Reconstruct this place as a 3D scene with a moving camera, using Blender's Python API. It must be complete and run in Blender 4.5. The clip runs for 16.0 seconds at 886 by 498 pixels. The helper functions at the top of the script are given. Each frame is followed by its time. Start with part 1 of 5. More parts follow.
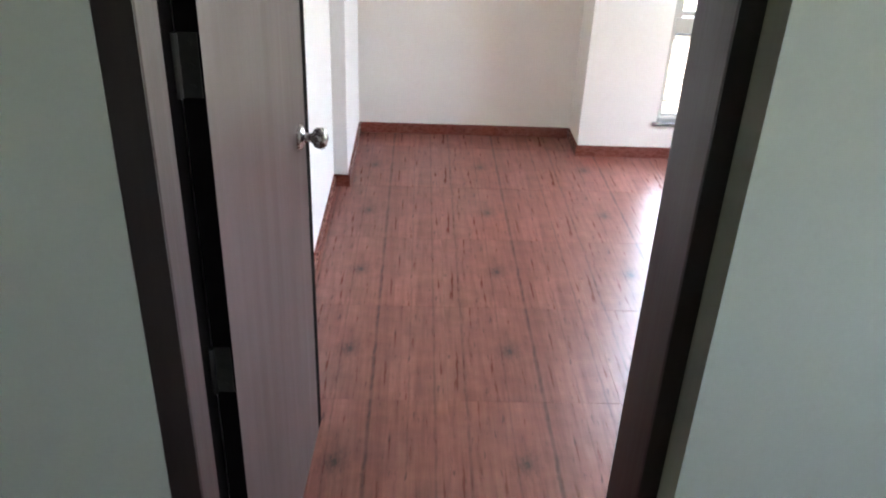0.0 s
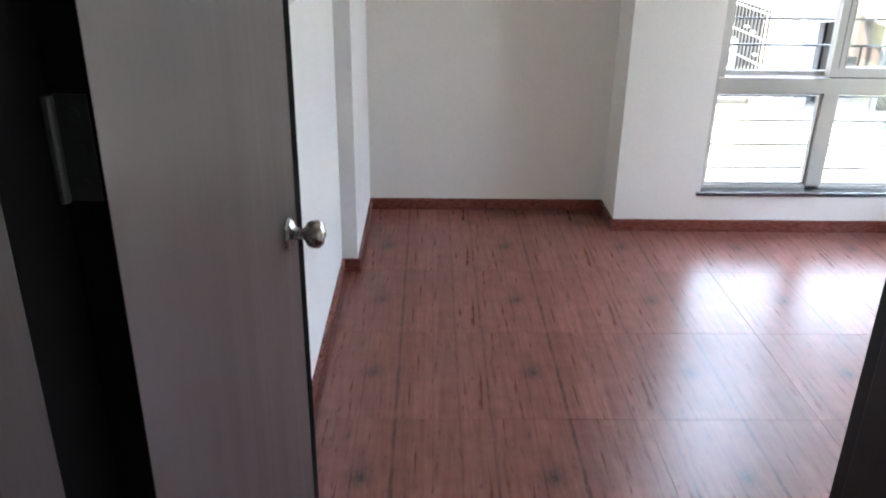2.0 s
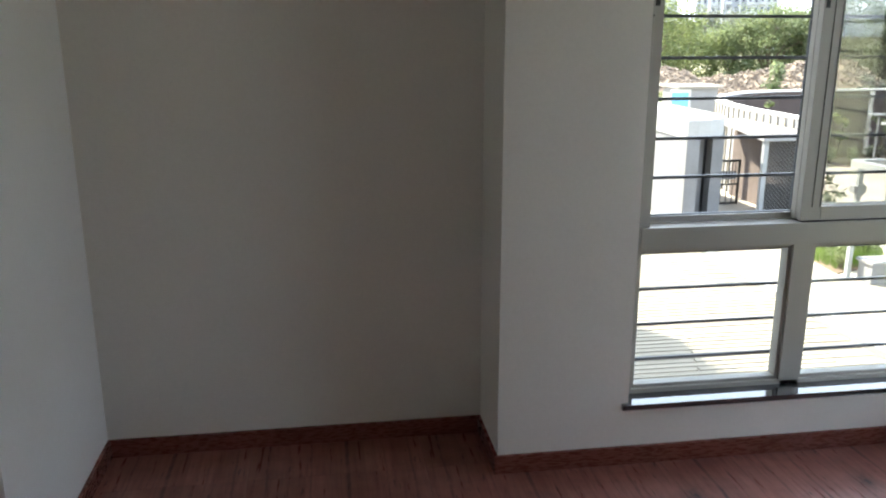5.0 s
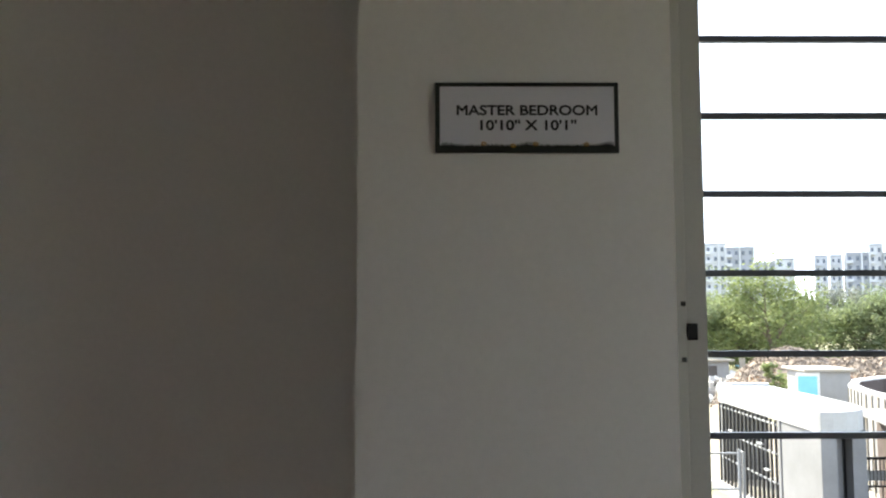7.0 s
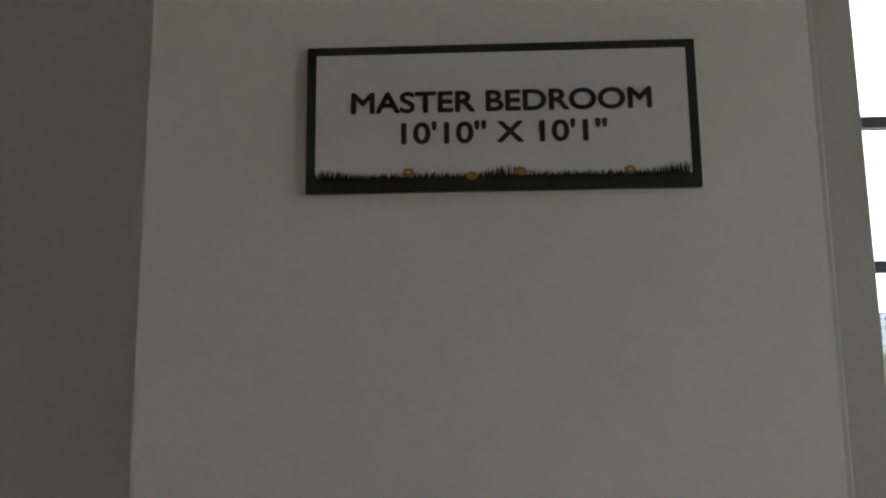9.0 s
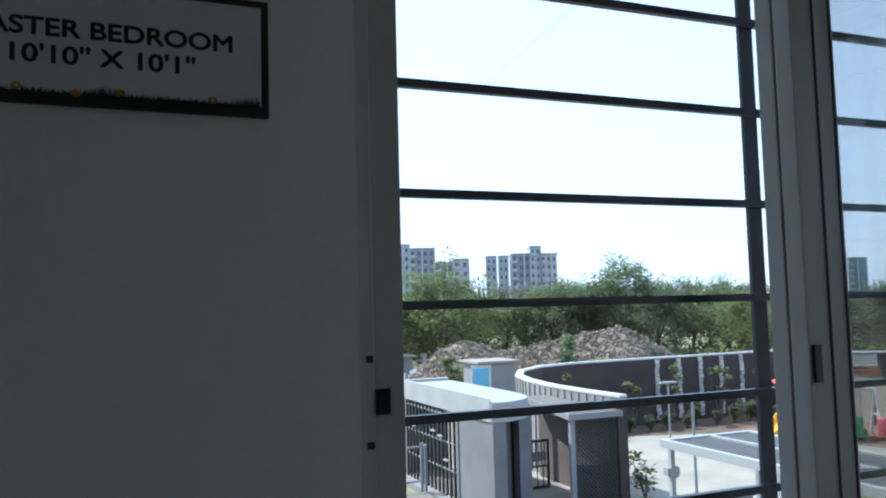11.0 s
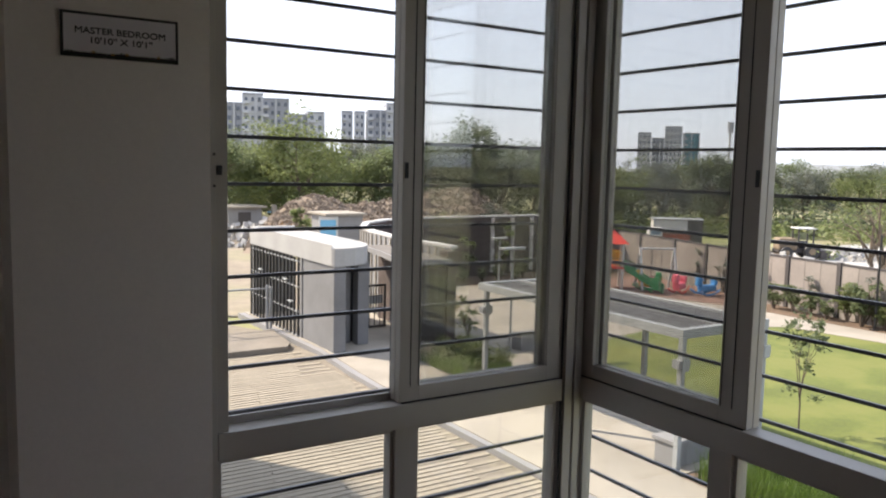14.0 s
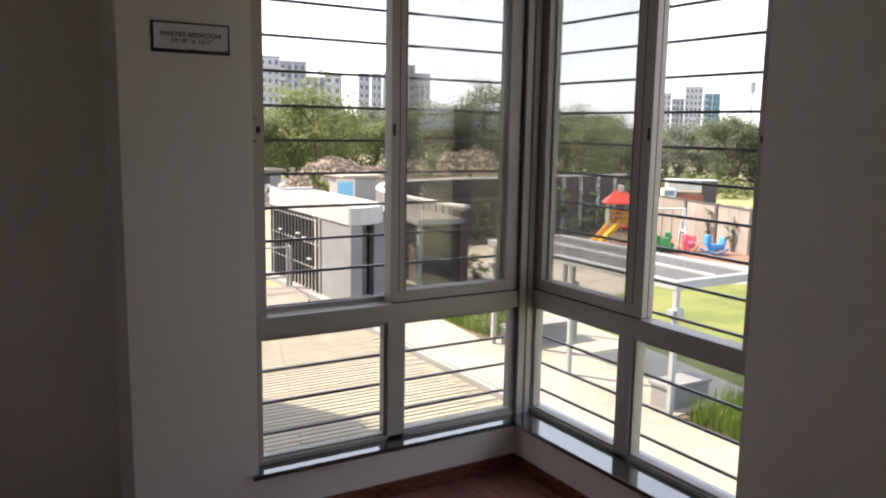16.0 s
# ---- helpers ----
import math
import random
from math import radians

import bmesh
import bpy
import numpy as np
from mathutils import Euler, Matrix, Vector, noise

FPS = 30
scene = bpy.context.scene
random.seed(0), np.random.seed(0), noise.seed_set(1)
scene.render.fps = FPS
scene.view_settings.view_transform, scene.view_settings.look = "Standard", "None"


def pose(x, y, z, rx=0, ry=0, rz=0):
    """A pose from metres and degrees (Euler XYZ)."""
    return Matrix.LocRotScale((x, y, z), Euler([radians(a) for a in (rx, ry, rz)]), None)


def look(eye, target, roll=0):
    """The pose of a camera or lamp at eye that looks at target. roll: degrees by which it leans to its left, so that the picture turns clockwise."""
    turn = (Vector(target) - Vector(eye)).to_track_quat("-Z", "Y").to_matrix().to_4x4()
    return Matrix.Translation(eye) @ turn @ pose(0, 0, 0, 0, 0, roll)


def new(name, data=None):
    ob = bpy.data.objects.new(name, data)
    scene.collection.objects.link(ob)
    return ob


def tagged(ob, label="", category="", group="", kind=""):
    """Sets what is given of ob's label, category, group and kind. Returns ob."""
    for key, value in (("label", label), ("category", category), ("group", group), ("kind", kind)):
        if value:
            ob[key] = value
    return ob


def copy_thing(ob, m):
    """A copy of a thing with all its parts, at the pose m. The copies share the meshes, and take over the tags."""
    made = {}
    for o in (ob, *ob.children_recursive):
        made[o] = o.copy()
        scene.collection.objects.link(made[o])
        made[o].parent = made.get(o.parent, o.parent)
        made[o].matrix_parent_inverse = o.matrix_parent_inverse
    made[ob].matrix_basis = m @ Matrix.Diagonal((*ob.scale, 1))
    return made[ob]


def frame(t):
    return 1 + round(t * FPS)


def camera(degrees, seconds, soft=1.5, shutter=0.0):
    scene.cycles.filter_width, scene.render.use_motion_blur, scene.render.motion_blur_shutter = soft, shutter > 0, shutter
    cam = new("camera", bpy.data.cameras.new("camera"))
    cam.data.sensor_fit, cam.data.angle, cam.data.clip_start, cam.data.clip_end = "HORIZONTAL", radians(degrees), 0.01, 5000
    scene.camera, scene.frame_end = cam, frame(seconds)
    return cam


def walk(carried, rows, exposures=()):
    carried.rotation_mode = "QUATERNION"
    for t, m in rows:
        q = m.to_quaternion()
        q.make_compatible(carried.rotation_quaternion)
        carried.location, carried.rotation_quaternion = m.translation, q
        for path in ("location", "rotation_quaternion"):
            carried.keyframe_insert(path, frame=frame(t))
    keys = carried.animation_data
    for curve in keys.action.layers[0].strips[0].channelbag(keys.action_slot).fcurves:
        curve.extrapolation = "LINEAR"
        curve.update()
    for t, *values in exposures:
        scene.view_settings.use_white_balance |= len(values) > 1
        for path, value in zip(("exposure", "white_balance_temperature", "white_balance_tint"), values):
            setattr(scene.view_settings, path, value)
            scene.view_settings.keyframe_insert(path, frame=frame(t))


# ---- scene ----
cam = camera(57.8, 16.0, soft=2.1)
EXPOSURES = [(0.0, 6.1, 6950, 9), (1.2, 6.05, 6850, 8), (2.0, 5.35, 6550, 6), (2.5, 4.85, 6450, 6), (3.2, 4.35, 6500, 6), (5.3, 3.65, 6900, 3), (6.0, 3.55, 6850, 3), (7.0, 3.4, 6800, 5),
             (8.2, 3.5, 6800, 8), (10.3, 3.3, 6500, 8), (10.6, 2.8, 6050, 4), (11.0, 2.0, 5450, 1), (11.5, 2.0, 5700, 2), (12.0, 2.05, 6050, 5), (13.0, 2.15, 6900, 11), (14.5, 2.25, 7250, 13), (16.0, 2.75, 7500, 14)]
PATH = [
    (0, (0.222, -0.838, 1.763), (0.294, 0.922, 0.816), 2.5),
    (0.5, (0.237, -0.773, 1.742), (0.302, 0.985, 0.791), 3.0),
    (1, (0.272, -0.667, 1.679), (0.273, 1.087, 0.718), 3.7),
    (1.5, (0.227, -0.518, 1.666), (0.218, 1.276, 0.783), 2.2),
    (2, (0.199, -0.348, 1.632), (0.232, 1.486, 0.833), 0.8),
    (2.5, (0.257, -0.112, 1.573), (0.327, 1.738, 0.817), 0.8),
    (3, (0.294, 0.138, 1.527), (0.447, 1.993, 0.795), 1.7),
    (3.2, (0.282, 0.267, 1.51), (0.479, 2.119, 0.78), 1.5),
    (5.5, (0.818, 1.598, 1.43), (1.105, 3.545, 1.078), -0.4),
    (6, (0.989, 1.936, 1.472), (1.187, 3.921, 1.322), -0.7),
    (6.5, (1.15, 2.233, 1.511), (1.248, 4.231, 1.532), -0.5),
    (7, (1.299, 2.539, 1.562), (1.311, 4.533, 1.721), -0.1),
    (7.5, (1.356, 2.827, 1.628), (1.286, 4.813, 1.86), -0.5),
    (8, (1.401, 3.069, 1.668), (1.296, 5.041, 1.984), -0.6),
    (10.5, (1.41, 3.169, 1.664), (1.808, 5.107, 1.954), -1.0),
    (11, (1.436, 2.982, 1.622), (2.19, 4.829, 1.771), -1.5),
    (11.5, (1.41, 2.778, 1.586), (2.376, 4.529, 1.601), -1.1),
    (12, (1.314, 2.609, 1.571), (2.378, 4.301, 1.49), -0.4),
    (12.5, (1.253, 2.351, 1.558), (2.33, 4.03, 1.422), 0.6),
    (13, (1.14, 2.122, 1.565), (2.222, 3.797, 1.403), 0.8),
    (13.2, (1.107, 2.029, 1.558), (2.183, 3.707, 1.394), 0.7),
    (13.5, (1.071, 1.868, 1.563), (2.147, 3.545, 1.394), 0.8),
    (14, (1.038, 1.629, 1.558), (2.107, 3.306, 1.352), 1.3),
    (14.5, (0.955, 1.426, 1.546), (2.009, 3.11, 1.315), 1.3),
    (15, (0.887, 1.201, 1.552), (1.94, 2.88, 1.285), 1.4),
    (15.5, (0.879, 0.946, 1.518), (1.89, 2.651, 1.25), 1.3),
    (16, (0.712, 0.814, 1.552), (1.738, 2.504, 1.254), 1.0),
]
walk(cam, [(t, look(eye, target, roll)) for t, eye, target, roll in PATH], EXPOSURES)


# ---- light ----
world = bpy.data.worlds.new("sky")
scene.world = world
world.use_nodes = True
_n = world.node_tree.nodes
_sky = _n.new("ShaderNodeTexSky")
_sky.sky_type = "NISHITA"
_sky.sun_disc = False
_sky.sun_elevation = radians(44)
_sky.sun_rotation = radians(-33.5)
_sky.dust_density = 0.9
_sky.air_density = 1.0
_n["Background"].inputs["Strength"].default_value = 0.15
# thin high haze: the clear sky whitened all over
_hsv = _n.new("ShaderNodeHueSaturation")
_hsv.inputs["Saturation"].default_value = 0.55
_haze = _n.new("ShaderNodeMix")
_haze.data_type = "RGBA"
_haze.inputs[0].default_value = 0.85
_haze.inputs[7].default_value = (1.46, 1.76, 2.40, 1)
world.node_tree.links.new(_sky.outputs[0], _hsv.inputs["Color"])
world.node_tree.links.new(_hsv.outputs[0], _haze.inputs[6])
world.node_tree.links.new(_haze.outputs[2], _n["Background"].inputs["Color"])
_sun = new("sun", bpy.data.lights.new("sun", "SUN"))
_sun.data.energy = 2.0
_sun.data.angle = radians(0.53)
_sun.data.color = (1.0, 0.94, 0.84)
_sun.matrix_world = look((-55, 83, 96), (0, 0, 0))

GZ = -3.35          # outdoor ground level, the room's floor is 0


# ---- materials ----
def ramp(nt, src, stops):
    r = nt.nodes.new("ShaderNodeValToRGB")
    els = r.color_ramp.elements
    while len(els) < len(stops):
        els.new(0.5)
    for e, (p, c) in zip(els, stops):
        e.position = p
        e.color = (*c, 1) if len(c) == 3 else c
    nt.links.new(src, r.inputs[0])
    return r.outputs[0]


def noise_tex(nt, vec, scale, detail=4.0, rough=0.55):
    t = nt.nodes.new("ShaderNodeTexNoise")
    t.inputs["Scale"].default_value = scale
    t.inputs["Detail"].default_value = detail
    t.inputs["Roughness"].default_value = rough
    nt.links.new(vec, t.inputs["Vector"])
    return t.outputs["Fac"]


def mapped(nt, src, scale=(1, 1, 1), loc=(0, 0, 0)):
    m = nt.nodes.new("ShaderNodeMapping")
    m.inputs["Scale"].default_value = scale
    m.inputs["Location"].default_value = loc
    nt.links.new(src, m.inputs["Vector"])
    return m.outputs[0]


def math_node(nt, op, a, b=None):
    m = nt.nodes.new("ShaderNodeMath")
    m.operation = op
    for i, v in enumerate((a, b)):
        if v is None:
            continue
        if isinstance(v, (int, float)):
            m.inputs[i].default_value = v
        else:
            nt.links.new(v, m.inputs[i])
    return m.outputs[0]


def mix(nt, fac, a, b, kind="MIX"):
    m = nt.nodes.new("ShaderNodeMix")
    m.data_type = "RGBA"
    m.blend_type = kind
    for i, v in ((0, fac), (6, a), (7, b)):
        if isinstance(v, (int, float)):
            m.inputs[i].default_value = v
        elif isinstance(v, tuple):
            m.inputs[i].default_value = (*v, 1)
        else:
            nt.links.new(v, m.inputs[i])
    return m.outputs[2]


def shade(c, k):
    return tuple(min(1.0, v * k) for v in c)


def surface(name, colour, rough=0.6, metal=0.0, grain=30.0, var=0.12, stain=1.5, stain_var=0.1, bump=0.1, stretch=(1, 1, 1),
            coords="Object", per_object=0.0, per_island=0.0, coat=0.0, spec=0.5, second=None):
    """A procedural surface: colour varied by fine grain and wide stains, with fine relief."""
    m = bpy.data.materials.new(name)
    m.use_nodes = True
    nt = m.node_tree
    b = nt.nodes["Principled BSDF"]
    tc = nt.nodes.new("ShaderNodeTexCoord").outputs[coords]
    vec = mapped(nt, tc, stretch)
    fine = noise_tex(nt, vec, grain, 6.0, 0.6)
    wide = noise_tex(nt, tc, stain, 4.0, 0.55)
    c = ramp(nt, fine, [(0.25, shade(colour, 1 - var)), (0.75, shade(colour, 1 + var))])
    c = mix(nt, 1.0, c, ramp(nt, wide, [(0.3, (1 - stain_var,) * 3), (0.7, (1 + stain_var * 0.4,) * 3)]), "MULTIPLY")
    if second:
        c = mix(nt, ramp(nt, wide, [(0.45, (0, 0, 0)), (0.62, (1, 1, 1))]), c, second)
    if per_object or per_island:
        if per_object:
            rnd = nt.nodes.new("ShaderNodeObjectInfo").outputs["Random"]
        else:
            rnd = nt.nodes.new("ShaderNodeNewGeometry").outputs["Random Per Island"]
        k = per_object or per_island
        c = mix(nt, 1.0, c, ramp(nt, rnd, [(0.0, (1 - k,) * 3), (1.0, (1 + k * 0.5,) * 3)]), "MULTIPLY")
    nt.links.new(c, b.inputs["Base Color"])
    nt.links.new(ramp(nt, fine, [(0.2, (max(0.02, rough - 0.08),) * 3), (0.8, (min(1, rough + 0.08),) * 3)]), b.inputs["Roughness"])
    b.inputs["Metallic"].default_value = metal
    b.inputs["Specular IOR Level"].default_value = spec
    b.inputs["Coat Weight"].default_value = coat
    if bump:
        bp = nt.nodes.new("ShaderNodeBump")
        bp.inputs["Strength"].default_value = bump
        bp.inputs["Distance"].default_value = 0.01
        nt.links.new(fine, bp.inputs["Height"])
        nt.links.new(bp.outputs[0], b.inputs["Normal"])
    return m


def floor_tile_material():
    """Glazed tile printed as red-brown boards, with dark seams, streaks and one star-shaped knot a tile."""
    m = bpy.data.materials.new("wood_print_tile")
    m.use_nodes = True
    nt = m.node_tree
    b = nt.nodes["Principled BSDF"]
    tc = nt.nodes.new("ShaderNodeTexCoord").outputs["Object"]
    rnd = nt.nodes.new("ShaderNodeObjectInfo").outputs["Random"]
    sep = nt.nodes.new("ShaderNodeSeparateXYZ")
    nt.links.new(tc, sep.inputs[0])
    grain = noise_tex(nt, mapped(nt, tc, (60, 3.2, 1)), 1.0, 6.0, 0.62)
    broad = noise_tex(nt, mapped(nt, tc, (14, 1.6, 1), (3, 1, 0)), 1.0, 5.0, 0.6)
    c = ramp(nt, grain, [(0.32, (0.115, 0.038, 0.031)), (0.48, (0.262, 0.098, 0.079)), (0.72, (0.375, 0.165, 0.136))])
    c = mix(nt, 0.42, c, ramp(nt, broad, [(0.3, (0.155, 0.050, 0.041)), (0.7, (0.40, 0.172, 0.140))]))
    figure = noise_tex(nt, mapped(nt, tc, (7, 11, 1), (1.7, 0.3, 0)), 1.0, 4.0, 0.6)
    c = mix(nt, 1.0, c, ramp(nt, figure, [(0.3, (0.80, 0.77, 0.76)), (0.7, (1.15, 1.15, 1.15))]), "MULTIPLY")
    boards = nt.nodes.new("ShaderNodeTexWhiteNoise")
    boards.noise_dimensions = "1D"
    nt.links.new(math_node(nt, "FLOOR", math_node(nt, "MULTIPLY", math_node(nt, "ADD", sep.outputs["X"], 1.035), 11.5)), boards.inputs["W"])
    c = mix(nt, 1.0, c, ramp(nt, boards.outputs["Value"], [(0.0, (0.84, 0.80, 0.78)), (1.0, (1.12, 1.14, 1.14))]), "MULTIPLY")
    dashes = noise_tex(nt, mapped(nt, tc, (75, 11, 1), (0.4, 2.1, 0)), 1.0, 3.0, 0.5)
    c = mix(nt, ramp(nt, dashes, [(0.64, (0, 0, 0)), (0.72, (0.75,) * 3)]), c, (0.060, 0.020, 0.017))
    # printed board seams along the tile, a little wavy
    wave = math_node(nt, "MULTIPLY", math_node(nt, "SUBTRACT", noise_tex(nt, mapped(nt, tc, (2, 9, 1)), 1.0, 3.0), 0.5), 0.016)
    xw = math_node(nt, "ADD", sep.outputs["X"], wave)
    for at, half, k in ((-0.235, 0.0024, 0.55), (-0.09, 0.0016, 0.40), (0.035, 0.0030, 0.85), (0.165, 0.0017, 0.42), (0.255, 0.0022, 0.5)):
        d = math_node(nt, "ABSOLUTE", math_node(nt, "SUBTRACT", xw, at))
        line = ramp(nt, math_node(nt, "DIVIDE", d, half * 3), [(0.25, (k, k, k)), (1.0, (0, 0, 0))])
        broken = ramp(nt, noise_tex(nt, mapped(nt, tc, (5, 14, 1), (at * 40, 0, 0)), 1.0, 3.0), [(0.35, (0.25,) * 3), (0.6, (1, 1, 1))])
        c = mix(nt, math_node(nt, "MULTIPLY", line, broken), c, (0.050, 0.016, 0.014))
    # the knot
    kd = nt.nodes.new("ShaderNodeVectorMath")
    kd.operation = "DISTANCE"
    nt.links.new(mapped(nt, tc, (1.25, 0.8, 0)), kd.inputs[0])
    kd.inputs[1].default_value = (-0.075, 0.0, 0.0)
    ragged = math_node(nt, "MULTIPLY", math_node(nt, "SUBTRACT", noise_tex(nt, mapped(nt, tc, (1.6, 0.6, 1)), 60.0, 4.0), 0.5), 0.10)
    dist = math_node(nt, "ADD", kd.outputs["Value"], ragged)
    c = mix(nt, ramp(nt, dist, [(0.0, (0.95,) * 3), (0.014, (0.62,) * 3), (0.035, (0.30,) * 3), (0.075, (0, 0, 0))]), c, (0.030, 0.018, 0.018))
    c = mix(nt, 1.0, c, ramp(nt, rnd, [(0, (0.90, 0.90, 0.90)), (1, (1.06, 1.04, 1.03))]), "MULTIPLY")
    nt.links.new(c, b.inputs["Base Color"])
    nt.links.new(ramp(nt, grain, [(0.2, (0.25,) * 3), (0.8, (0.33,) * 3)]), b.inputs["Roughness"])
    b.inputs["Specular IOR Level"].default_value = 0.5
    bp = nt.nodes.new("ShaderNodeBump")
    bp.inputs["Strength"].default_value = 0.06
    bp.inputs["Distance"].default_value = 0.004
    nt.links.new(grain, bp.inputs["Height"])
    nt.links.new(bp.outputs[0], b.inputs["Normal"])
    return m


def glass_material(name, tint, rough=0.0, dust=0.0):
    """Thin window glass: mostly clear, with mirror reflection by Fresnel and, if dusty, a little scattered light."""
    m = bpy.data.materials.new(name)
    m.use_nodes = True
    nt = m.node_tree
    nt.nodes.remove(nt.nodes["Principled BSDF"])
    out = nt.nodes["Material Output"]
    tr = nt.nodes.new("ShaderNodeBsdfTransparent")
    tr.inputs[0].default_value = (*tint, 1)
    gl = nt.nodes.new("ShaderNodeBsdfGlossy")
    gl.inputs["Roughness"].default_value = rough
    gl.inputs[0].default_value = (0.9, 0.95, 0.95, 1)
    fr = nt.nodes.new("ShaderNodeLayerWeight")
    fr.inputs[0].default_value = 0.5
    gloss = math_node(nt, "ADD", math_node(nt, "MULTIPLY", math_node(nt, "POWER", fr.outputs["Facing"], 5.0), 0.9), 0.035)
    mx = nt.nodes.new("ShaderNodeMixShader")
    nt.links.new(gloss, mx.inputs[0])
    clear = tr.outputs[0]
    if dust:
        tl = nt.nodes.new("ShaderNodeBsdfTranslucent")
        tl.inputs[0].default_value = (0.8, 0.78, 0.74, 1)
        film = nt.nodes.new("ShaderNodeMixShader")
        tc = nt.nodes.new("ShaderNodeTexCoord").outputs["Object"]
        nt.links.new(ramp(nt, noise_tex(nt, tc, 3.0, 3.0), [(0.3, (dust * 0.6,) * 3), (0.7, (dust * 1.4,) * 3)]), film.inputs[0])
        nt.links.new(clear, film.inputs[1])
        nt.links.new(tl.outputs[0], film.inputs[2])
        clear = film.outputs[0]
    nt.links.new(clear, mx.inputs[1])
    nt.links.new(gl.outputs[0], mx.inputs[2])
    nt.links.new(mx.outputs[0], out.inputs[0])
    return m


def leaf_material(name, colour, var=0.13):
    m = bpy.data.materials.new(name)
    m.use_nodes = True
    nt = m.node_tree
    b = nt.nodes["Principled BSDF"]
    tc = nt.nodes.new("ShaderNodeTexCoord").outputs["Object"]
    rnd = nt.nodes.new("ShaderNodeNewGeometry").outputs["Random Per Island"]
    c = ramp(nt, rnd, [(0.0, shade(colour, 1 - var)), (0.6, colour), (1.0, shade(colour, 1 + var))])
    c = mix(nt, 1.0, c, ramp(nt, noise_tex(nt, tc, 0.6, 3.0), [(0.3, (0.7, 0.75, 0.7)), (0.7, (1.15, 1.1, 1.0))]), "MULTIPLY")
    nt.links.new(c, b.inputs["Base Color"])
    b.inputs["Roughness"].default_value = 0.55
    b.inputs["Specular IOR Level"].default_value = 0.25
    tl = nt.nodes.new("ShaderNodeBsdfTranslucent")
    nt.links.new(c, tl.inputs[0])
    mx = nt.nodes.new("ShaderNodeMixShader")
    mx.inputs[0].default_value = 0.55
    nt.links.new(b.outputs[0], mx.inputs[1])
    nt.links.new(tl.outputs[0], mx.inputs[2])
    nt.links.new(mx.outputs[0], nt.nodes["Material Output"].inputs[0])
    return m


WALL = surface("cream_wall_paint", (0.87, 0.835, 0.785), 0.75, grain=90, var=0.025, stain=0.9, stain_var=0.05, bump=0.05)
WALL_WHITE = surface("white_wall_paint", (0.87, 0.86, 0.85), 0.7, grain=90, var=0.02, stain=1.1, stain_var=0.04, bump=0.05)
CORRIDOR = surface("grey_green_wall_paint", (0.455, 0.49, 0.43), 0.7, grain=90, var=0.025, stain=0.8, stain_var=0.05, bump=0.05)
CEILING = surface("white_ceiling_paint", (0.88, 0.88, 0.86), 0.8, grain=60, var=0.02, stain=0.7, stain_var=0.03, bump=0.03)
TILE = floor_tile_material()
GROUT = surface("tile_joint", (0.20, 0.085, 0.065), 0.8, grain=120, var=0.2, bump=0.1)
SKIRT = surface("skirting_tile", (0.20, 0.062, 0.045), 0.28, grain=30, var=0.3, stain=3, stain_var=0.2, bump=0.03, stretch=(1, 1, 6))
LAMINATE = surface("brown_laminate", (0.092, 0.066, 0.064), 0.38, grain=1.0, var=0.18, stain=3.0, stain_var=0.22, bump=0.03, stretch=(20, 20, 1.2))
FRAMEWOOD = surface("dark_door_frame_wood", (0.048, 0.033, 0.031), 0.45, grain=1.0, var=0.28, stain=2.0, stain_var=0.2, bump=0.08, stretch=(50, 50, 2.0))
# frame wood again, darkened so the colour holds the corridor side's shade
FRAMESHADE = surface("shade_darkened_frame_wood", (0.022, 0.015, 0.014), 0.5, grain=1.0, var=0.3, stain=2.0, stain_var=0.2, bump=0.06, stretch=(50, 50, 2.0))
# near black for the leaf's dark edges, and for shade in the hinge gap
GAP_EDGE_DARK = surface("gap_shade_and_dark_edge", (0.006, 0.005, 0.005), 0.8, grain=20, var=0.3, bump=0.05, spec=0.03)
STEEL = surface("brushed_steel", (0.55, 0.54, 0.53), 0.26, metal=1.0, grain=120, var=0.05, bump=0.01)
HINGE = surface("dull_hinge_steel", (0.06, 0.058, 0.052), 0.55, metal=0.8, grain=70, var=0.2, bump=0.03)
ALU = surface("taupe_powder_coat", (0.43, 0.405, 0.365), 0.42, grain=250, var=0.04, stain=2.0, stain_var=0.06, bump=0.02)
GASKET = surface("black_rubber", (0.012, 0.012, 0.012), 0.6, grain=100, var=0.1, bump=0.0)
GRILL = surface("grey_grille_paint", (0.085, 0.088, 0.10), 0.4, grain=80, var=0.08, bump=0.03)
GRANITE = surface("black_granite", (0.040, 0.041, 0.046), 0.10, grain=260, var=0.5, stain=40, stain_var=0.2, bump=0.0, spec=1.0, coat=1.0)
GLASS = glass_material("clear_glass", (0.965, 0.975, 0.97))
GLASS_TINT = glass_material("tinted_glass", (0.850, 0.848, 0.836), 0.01, 0.009)
BLACK = surface("black_plastic", (0.012, 0.012, 0.012), 0.4, grain=90, var=0.1, bump=0.0)
SIGNFACE = surface("matt_white_print", (0.78, 0.76, 0.80), 0.5, grain=160, var=0.015, stain=4, stain_var=0.03, bump=0.0)
SIGNEDGE = surface("dark_green_black_print", (0.020, 0.022, 0.016), 0.45, grain=90, var=0.3, bump=0.0)
INK = surface("black_ink", (0.018, 0.016, 0.018), 0.5, grain=90, var=0.1, bump=0.0)
YELLOWINK = surface("yellow_ink", (0.45, 0.24, 0.03), 0.5, grain=90, var=0.2, bump=0.0)
SWITCHWHITE = surface("white_plastic", (0.62, 0.62, 0.60), 0.35, grain=90, var=0.02, bump=0.0)

